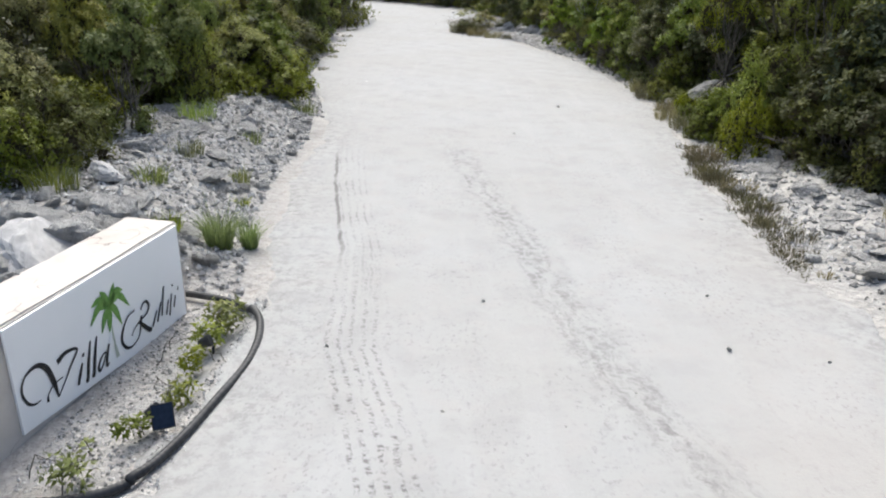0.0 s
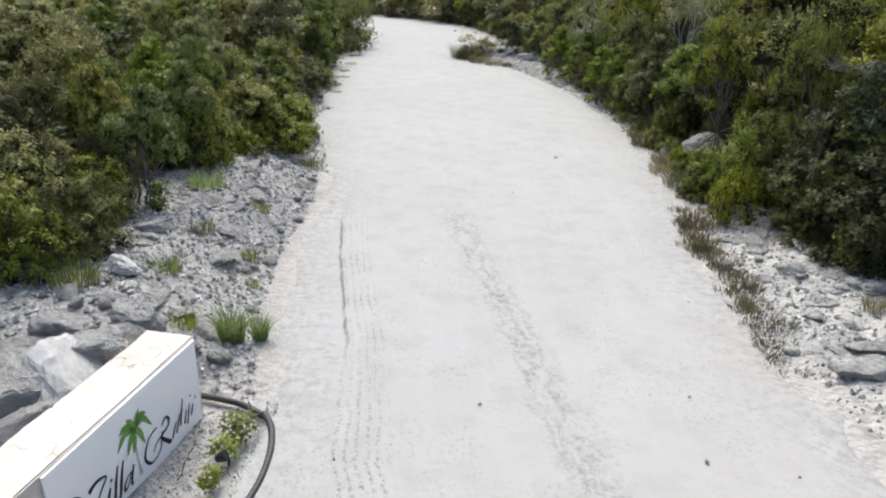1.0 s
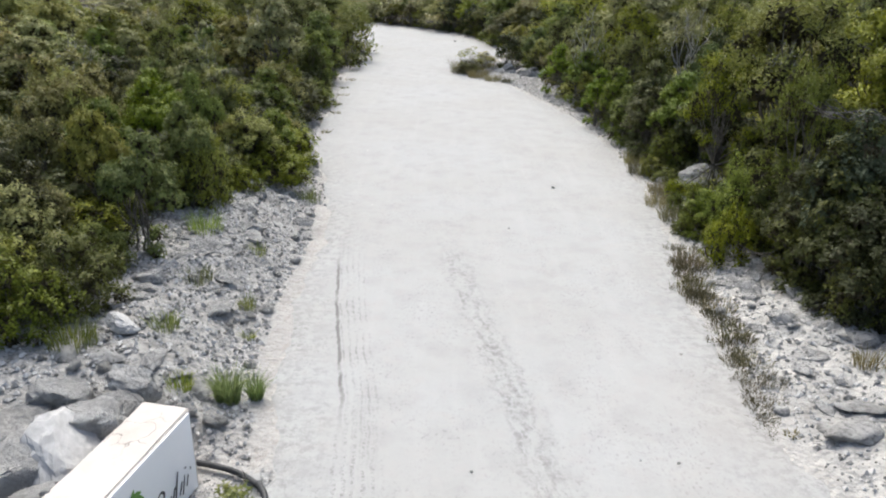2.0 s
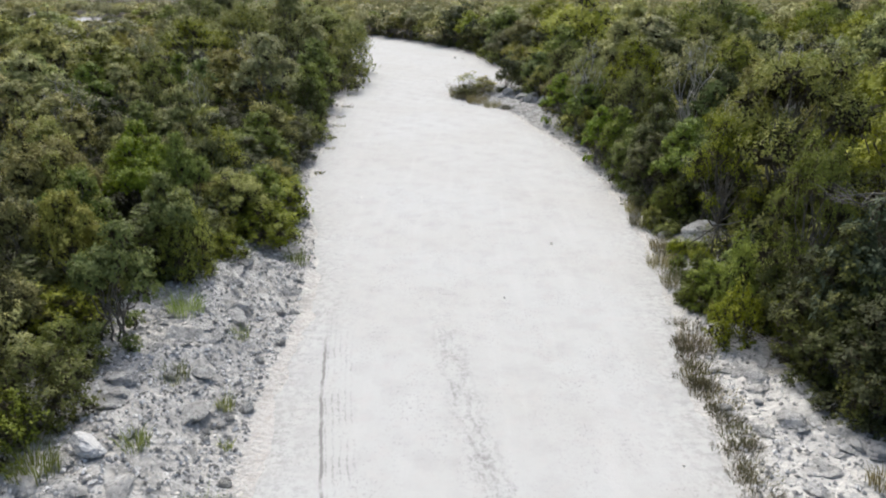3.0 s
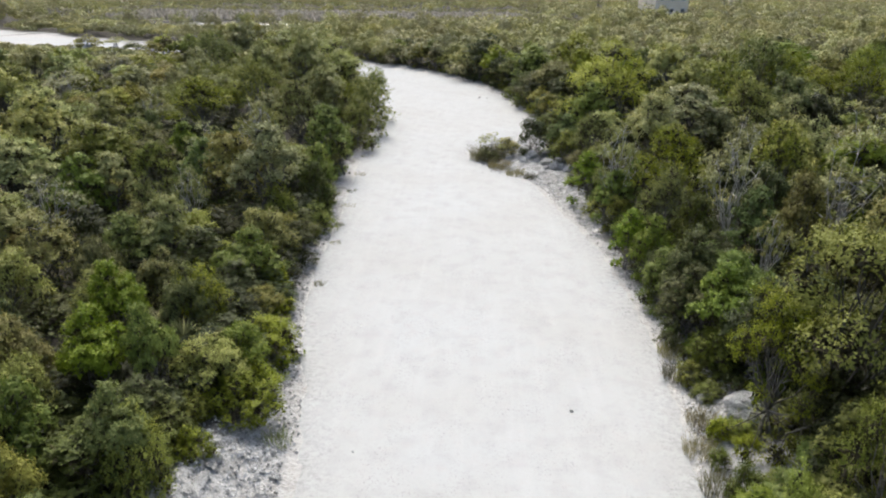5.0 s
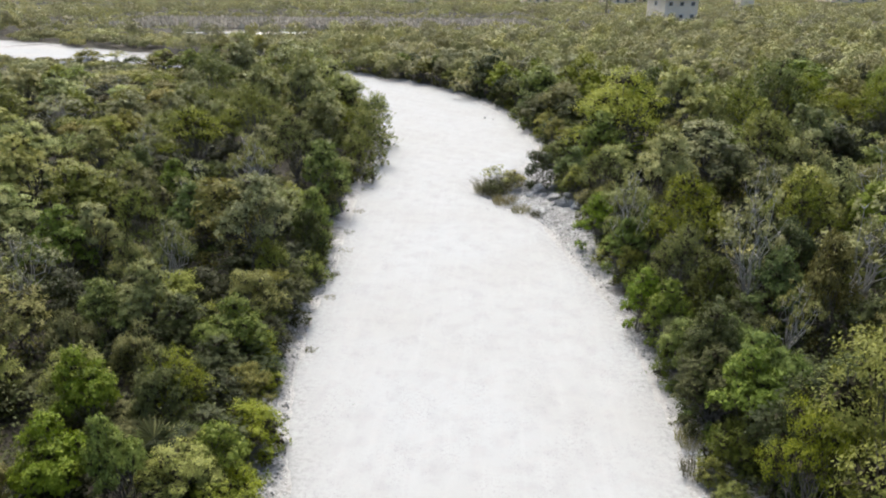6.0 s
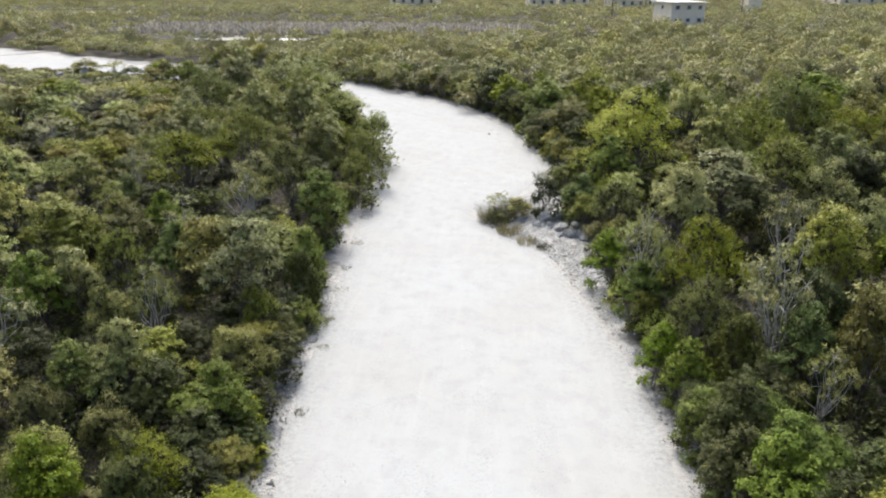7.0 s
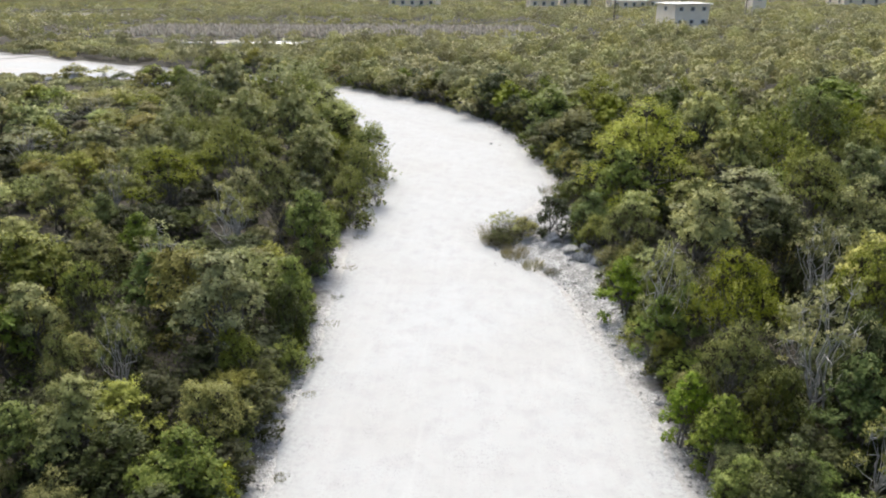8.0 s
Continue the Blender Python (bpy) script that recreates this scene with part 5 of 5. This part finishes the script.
def sign_wall():
    thing = tagged(new("sign_wall"), "low cream rendered wall with a white painted name board", "sign")
    bm = bmesh.new()
    box(bm, -0.75, 1.65, 0.014, 0.40, -0.15, 0.607)
    bmesh.ops.subdivide_edges(bm, edges=bm.edges[:], cuts=14, use_grid_fill=True)
    for v in bm.verts:
        v.co += 0.007 * noise.noise_vector(v.co * 6) + 0.010 * noise.noise_vector(v.co * 1.7)
        v.co.y = max(v.co.y, 0.0135)
    bmesh.ops.bevel(bm, geom=[e for e in bm.edges if e.calc_face_angle(0) > 0.9], offset=0.010, segments=2, affect="EDGES")
    part("body", bm, RENDERED, thing, "cream cement render, cracked and stained")
    bm = bmesh.new()
    box(bm, 0.0, 1.60, -0.004, 0.012, -0.10, 0.594, 0.003)
    for v in bm.verts:
        if v.co.z < 0.2:
            v.co.z += 0.105 - 0.065 * v.co.x
    board = part("board", bm, PANEL, thing, "white painted name board")
    y = -0.0075
    v_strokes = [pen([(0.151, 0.122), (0.10, 0.125), (0.057, 0.16), (0.036, 0.235), (0.075, 0.30), (0.161, 0.315), (0.225, 0.265), (0.258, 0.165), (0.273, 0.067)], [0.004, 0.009, 0.012, 0.010, 0.008, 0.018, 0.026, 0.024, 0.008], y),
                 pen([(0.193, 0.082), (0.203, 0.118), (0.25, 0.15), (0.328, 0.157)], [0.014, 0.007, 0.006, 0.005], y),
                 pen([(0.273, 0.067), (0.344, 0.13), (0.406, 0.19), (0.468, 0.25), (0.38, 0.276), (0.305, 0.255)], [0.006, 0.007, 0.010, 0.010, 0.016, 0.024], y)]
    part("letter_v", mesh_of("letter_v", *joined(v_strokes)), INK, board, "black painted script letter V")
    part("letter_i", mesh_of("letter_i", *joined([pen([(0.432, 0.043), (0.462, 0.10), (0.489, 0.151)], [0.014, 0.017, 0.010], y), pen([(0.503, 0.184), (0.513, 0.202)], [0.016, 0.012], y)])), INK, board, "black painted script letter i")
    for x in (0.5, 0.557):
        part("letter_l", mesh_of("letter_l", *pen([(x, 0.040), (x + 0.012, 0.034), (x + 0.045, 0.14), (x + 0.082, 0.242)], [0.016, 0.018, 0.018, 0.009], y)), INK, board, "black painted script letter l")
    a_strokes = [pen([(0.70, 0.115), (0.655, 0.10), (0.615, 0.055), (0.622, 0.028), (0.66, 0.05), (0.70, 0.11)], [0.005, 0.008, 0.014, 0.014, 0.008, 0.005], y),
                 pen([(0.735, 0.145), (0.705, 0.08), (0.690, 0.025), (0.715, 0.03)], [0.010, 0.016, 0.014, 0.006], y)]
    part("letter_a", mesh_of("letter_a", *joined(a_strokes)), INK, board, "black painted script letter a")
    # the second word: a swash and slanting bars
    loops = [pen([(1.02, 0.231), (0.94, 0.218), (0.878, 0.158), (0.858, 0.09), (0.90, 0.03), (0.965, 0.018), (1.03, 0.048), (1.058, 0.105), (1.08, 0.165)], [0.006, 0.008, 0.013, 0.017, 0.015, 0.008, 0.008, 0.012, 0.016], y),
             pen([(0.959, 0.081), (0.991, 0.113), (1.043, 0.135)], [0.005, 0.006, 0.007], y),
             pen([(1.08, 0.205), (1.105, 0.23), (1.142, 0.236), (1.168, 0.20), (1.145, 0.158), (1.09, 0.143), (1.045, 0.137)], [0.008, 0.010, 0.013, 0.016, 0.010, 0.008, 0.006], y),
             pen([(1.045, 0.137), (1.09, 0.088), (1.149, 0.032), (1.172, 0.04)], [0.010, 0.022, 0.024, 0.008], y)]
    part("swash", mesh_of("swash", *joined(loops)), INK, board, "black painted swash")
    for x, z0, z1, lean, w in ((1.186, 0.035, 0.125, 0.70, 0.012), (1.241, 0.042, 0.156, 0.57, 0.014), (1.299, 0.062, 0.248, 0.32, 0.014), (1.352, 0.045, 0.136, 0.47, 0.013), (1.389, 0.020, 0.159, 0.36, 0.013),
                               (1.455, 0.206, 0.220, 0.4, 0.014), (1.450, 0.055, 0.132, 0.45, 0.013), (1.520, 0.152, 0.176, 0.3, 0.011)):
        part("bar", mesh_of("bar", *pen([(x, z0), (x + (z1 - z0) * lean, z1)], [w, w * 0.75], y)), INK, board)
    stem = stroke([(0.80, 0.022), (0.79, 0.12), (0.785, 0.24), (0.793, 0.36)], [0.034, 0.017, 0.013, 0.012], y + 0.001)
    part("painted_palm_stem", mesh_of("painted_palm_stem", *stem), PALM_STEM, board, "pale painted palm trunk")
    for dx, dz, droop in ((-0.155, 0.065, 0.05), (-0.185, -0.04, 0.07), (-0.10, -0.125, 0.03), (0.14, 0.05, 0.05), (0.185, -0.075, 0.09), (0.09, -0.155, 0.05), (0.068, 0.125, 0.0), (-0.065, 0.12, 0.02), (-0.03, -0.15, 0.0)):
        frond = stroke([(0.79, 0.36), (0.79 + dx * 0.5, 0.36 + dz * 0.5 + droop * 0.8), (0.79 + dx, 0.36 + dz)], [0.014, 0.050, 0.042, 0.006], y - 0.0005)
        part("painted_frond", mesh_of("painted_frond", *frond), PALM_GREEN, board, "green painted palm frond")
    thing.matrix_world = pose(-2.215, 3.39, 0.0, 0, 0, 79.6)
    return thing


sign_wall()


# ---- pipe edging and garden lights ----
def pipe():
    p2 = spline([(-2.15, 5.19), (-1.96, 5.17), (-1.66, 5.07), (-1.42, 4.88), (-1.31, 4.60), (-1.285, 4.2), (-1.35, 3.76), (-1.43, 3.34), (-1.53, 3.08), (-1.74, 2.94), (-2.06, 2.90), (-2.6, 2.93), (-3.2, 2.9)], 26)
    z = np.maximum(ground_z(p2[:, 0], p2[:, 1]), -0.03) + 0.021
    r = 0.025 + 0.0020 * np.sin(np.arange(len(p2)) * 2.1)
    v, f = tube(np.concatenate([p2, z[:, None]], 1), r, 10)
    return tagged(part("edging_pipe", mesh_of("edging_pipe", v, f, True), GREY_PIPE), "black plastic pipe laid in a curve round the gravel bed", "pipe")


pipe()


def garden_light(x, y, turn, lean, label, panel):
    thing = tagged(new("garden_light"), label, "lamp")
    bm = bmesh.new()
    bmesh.ops.create_cone(bm, cap_ends=True, segments=10, radius1=0.004, radius2=0.010, depth=0.12, matrix=Matrix.Translation((0, 0, -0.01)))
    part("stake", bm, BLACK_PLASTIC, thing)
    bm = bmesh.new()
    bmesh.ops.create_cone(bm, cap_ends=True, segments=20, radius1=0.026, radius2=0.042, depth=0.075, matrix=pose(-0.045, 0.02, 0.085, 60, 0, 60))
    bmesh.ops.bevel(bm, geom=[e for e in bm.edges if len(e.link_faces) == 2 and e.calc_face_angle(0) > 0.9], offset=0.004, segments=2, affect="EDGES")
    head = part("lamp_head", bm, BLACK_PLASTIC, thing)
    if panel:
        tip = pose(0.0, -0.055, 0.095, -32)
        bm = box(bmesh.new(), -0.056, 0.056, -0.006, 0.006, -0.066, 0.066, 0.003)
        bm.transform(tip)
        cell = part("solar_panel", bm, BLACK_PLASTIC, thing, "tilted dark blue solar panel")
        bm = box(bmesh.new(), -0.049, 0.049, -0.0085, -0.0062, -0.059, 0.059)
        bm.transform(tip)
        part("solar_cell", bm, SOLAR, cell, "dark blue cell")
        bm = box(bmesh.new(), -0.008, 0.008, -0.05, 0.0, 0.05, 0.066, 0.002)
        part("bracket", bm, BLACK_PLASTIC, thing)
    thing.matrix_world = pose(x, y, at_ground(x, y) + 0.02, lean, 0, turn)
    return thing


garden_light(-1.56, 3.53, 24, 0, "black solar garden light staked in the gravel bed", True)
garden_light(-1.55, 4.36, 40, 10, "black garden spotlight among the bed plants", False)


# ---- small fan palms in the scrub ----
def fan_palm(x, y, size, seed):
    rng = np.random.default_rng(seed)
    thing = tagged(new("fan_palm"), "small fan palm with stiff grey-green leaves in the scrub", "palm")
    part("trunk", mesh_of("trunk", *limb(rng, (0, 0, -0.05), (0.03, 0, 0.55), 0.045, 0.035), True), BARK, thing)
    for k in range(11):
        a, up = k * 2.4, rng.uniform(0.1, 1.1)
        d = unit(np.array([math.cos(a), math.sin(a), up]))
        hub = np.array([0.03, 0, 0.55]) + d * 0.35
        stalk = tube([(0.03, 0, 0.55), hub], [0.008, 0.005], 4)
        side = unit(np.cross(d, np.array([0, 0, 1.0])))
        ang = np.linspace(-1.7, 1.7, 17)
        D = d[None] * np.cos(ang)[:, None] + side[None] * np.sin(ang)[:, None] + np.array([0, 0, -0.12])
        N = np.repeat(np.cross(side, d)[None], 17, 0)
        seg = leaf_cards(np.repeat(hub[None], 17, 0), unit(D), N, np.full(17, 0.36), np.full(17, 0.045))
        part("frond", mesh_of("frond", *joined([stalk, seg])), LEAF["pale"], thing)
    thing.matrix_world = pose(x, y, at_ground(x, y), 0, 0, seed * 33) @ Matrix.Scale(size, 4)
    return thing


fan_palm(-3.88, 13.05, 1.0, 1)
fan_palm(5.2, 14.6, 1.0, 2)


# ---- buildings far off ----
def wall_material(name, a, c):
    return plain_material(name, a, c, 0.8, 0.9, 0.1)


BLOCK = wall_material("bare_grey_block", (0.82, 0.72, 0.58), (0.92, 0.84, 0.70))
WHITEWASH = wall_material("off_white_wall", (0.90, 0.77, 0.58), (0.94, 0.83, 0.66))
ROOF_WHITE = wall_material("white_roof", (0.72, 0.69, 0.64), (0.82, 0.79, 0.74))
ROOF_GREY = wall_material("grey_roof", (0.28, 0.28, 0.29), (0.38, 0.38, 0.39))
PANE = plain_material("dark_window_glass", (0.11, 0.11, 0.105), (0.17, 0.165, 0.16), 1.0, 0.06, 0.0)
FRAME = wall_material("window_frame", (0.55, 0.54, 0.52), (0.65, 0.64, 0.62))


def house(name, label, x, y, turn, w, depth, h, walls, roof, roof_mat, rows, cols, sill=0.9, rise=1.2):
    """A far house: walls, a roof (flat, hip or gable) and windows with frame and pane on the front and the side."""
    thing = tagged(new(name), label, "house")
    part("wall", box(bmesh.new(), -w / 2, w / 2, -depth / 2, depth / 2, -0.3, h, 0.02, 1), walls, thing)
    bm = bmesh.new()
    if roof == "flat":
        box(bm, -w / 2 - 0.3, w / 2 + 0.3, -depth / 2 - 0.3, depth / 2 + 0.3, h, h + 0.15, 0.02, 1)
    else:
        e, ridge = 0.4, (w / 2 - depth / 2 * (roof == "hip")) if w > depth else 0.2
        low = [bm.verts.new(p) for p in ((-w / 2 - e, -depth / 2 - e, h), (w / 2 + e, -depth / 2 - e, h), (w / 2 + e, depth / 2 + e, h), (-w / 2 - e, depth / 2 + e, h))]
        ridge = ridge + e * (roof == "gable")
        top = [bm.verts.new((-ridge, 0, h + rise)), bm.verts.new((ridge, 0, h + rise))]
        for q in ((low[0], low[1], top[1], top[0]), (low[2], low[3], top[0], top[1]), (low[1], low[2], top[1]), (low[3], low[0], top[0]), (low[3], low[2], low[1], low[0])):
            bm.faces.new(q)
    part("roof", bm, roof_mat, thing)
    storey = h / rows
    for face in range(2):
        span = w if face == 0 else depth
        n = cols if face == 0 else max(1, cols // 2)
        for r in range(rows):
            for k in range(n):
                cx, cz = (k + 0.5) / n * span - span / 2, r * storey + sill * storey / 3 + storey * 0.22
                ww, hh = min(0.6, span / n * 0.3), storey * 0.26
                m = pose(0, -depth / 2 - 0.01, 0) if face == 0 else pose(-w / 2 - 0.01, 0, 0, 0, 0, -90)
                bm = bmesh.new()
                for a in (box(bm, cx - ww / 2 - 0.08, cx - ww / 2, -0.05, 0.04, cz - 0.08, cz + hh + 0.08), box(bm, cx + ww / 2, cx + ww / 2 + 0.08, -0.05, 0.04, cz - 0.08, cz + hh + 0.08),
                          box(bm, cx - ww / 2, cx + ww / 2, -0.05, 0.04, cz + hh, cz + hh + 0.08), box(bm, cx - ww / 2, cx + ww / 2, -0.09, 0.04, cz - 0.08, cz)):
                    pass
                bm.transform(m)
                win = part("window", bm, FRAME, thing)
                bm = box(bmesh.new(), cx - ww / 2, cx + ww / 2, -0.012, 0.004, cz, cz + hh)
                bm.transform(m)
                part("pane", bm, PANE, win)
    thing.matrix_world = pose(x, y, 0, 0, 0, turn)
    return thing


house("block_house", "unfinished two-storey pale block house with a flat white roof", 27.0, 122.0, 18, 5.4, 5.2, 3.45, BLOCK, "flat", ROOF_WHITE, 2, 3)
house("bungalow", "low off-white bungalow with a row of windows", -17.2, 173.0, -6, 10.0, 6.0, 2.5, WHITEWASH, "hip", ROOF_WHITE, 1, 5, 0.9, 0.6)
house("bungalow", "small off-white bungalow half hidden by scrub", -34.0, 204.0, -8, 6.5, 5.0, 2.4, WHITEWASH, "hip", ROOF_WHITE, 1, 3, 0.9, 0.6)
house("bungalow", "cream bungalow with a grey roof behind the scrub", 9.4, 170.0, 8, 5.5, 5.0, 2.5, WHITEWASH, "gable", ROOF_GREY, 1, 3, 0.9, 0.9)
house("bungalow", "cream bungalow with a grey roof behind the scrub", 16.5, 176.0, 4, 6.5, 5.0, 2.8, WHITEWASH, "hip", ROOF_GREY, 1, 3, 0.9, 0.8)
house("white_roofed_house", "long house with a low white gabled roof", 27.0, 172.0, 6, 7.0, 6.0, 2.3, WHITEWASH, "gable", ROOF_WHITE, 1, 4, 0.9, 1.0)
house("white_roofed_house", "long house with a low white gabled roof", 34.5, 174.0, 3, 6.5, 6.0, 2.4, WHITEWASH, "hip", ROOF_WHITE, 1, 4, 0.9, 0.9)
house("block_tower", "narrow grey block tower standing out of the scrub", 43.6, 142.0, 12, 2.4, 2.4, 4.4, BLOCK, "flat", ROOF_GREY, 2, 1)
house("white_roofed_house", "white-roofed house on the edge of the scrub", 82.0, 190.0, 10, 12.0, 7.0, 2.6, WHITEWASH, "hip", ROOF_WHITE, 1, 4, 0.9, 1.0)


def utility_pole(x, y, h):
    thing = tagged(new("utility_pole"), "weathered wooden utility pole above the scrub", "pole")
    part("shaft", mesh_of("shaft", *tube([(0, 0, -0.2), (0, 0, h * 0.5), (0, 0, h)], [0.13, 0.11, 0.09], 8), True), BARK, thing)
    part("crossarm", box(bmesh.new(), -0.8, 0.8, -0.06, 0.06, h - 0.6, h - 0.48, 0.01, 1), BARK, thing)
    thing.matrix_world = pose(x, y, 0, 0, 0, 20)
    return thing


utility_pole(18.5, 130.0, 5.0)
utility_pole(41.5, 140.0, 6.5)


# ---- small things lying on the road ----
for k, (x, y, size) in enumerate(((0.185, 5.12, 0.022), (1.854, 5.27, 0.028), (1.73, 4.45, 0.03), (-0.84, 4.40, 0.02), (1.55, 5.3, 0.02), (0.55, 3.55, 0.02), (-0.1, 3.68, 0.018), (1.0, 3.9, 0.016), (2.3, 4.3, 0.02), (2.1, 6.0, 0.025),
                                  (2.4, 7.1, 0.025), (1.87, 13.35, 0.05), (-1.8, 16.0, 0.04), (-1.3, 12.1, 0.03), (0.9, 11.0, 0.03), (0.2, 43.2, 0.12), (0.6, 42.9, 0.10), (-0.6, 34.0, 0.05))):
    ob = tagged(new("stone", SMALL[k % 6]), "small stone lying loose on the white road", "stone", "stones on the road")
    ob.matrix_world = pose(x, y, size * 0.12, 0, 0, k * 50) @ Matrix.Diagonal((size * 0.8, size * 0.6, size * 0.35, 1))
for k, (x, y, r) in enumerate(((-3.15, 20.4, 0.14), (-3.35, 23.5, 0.2), (-3.3, 21.8, 0.1), (-3.55, 25.0, 0.16), (-3.6, 27.0, 0.2), (-3.0, 17.9, 0.12), (-3.75, 29.5, 0.22))):
    set_tuft(x, y, 70, r, 0.12, "dry", "dry weed patch at the edge of the white road", 90 + k, 0.012)
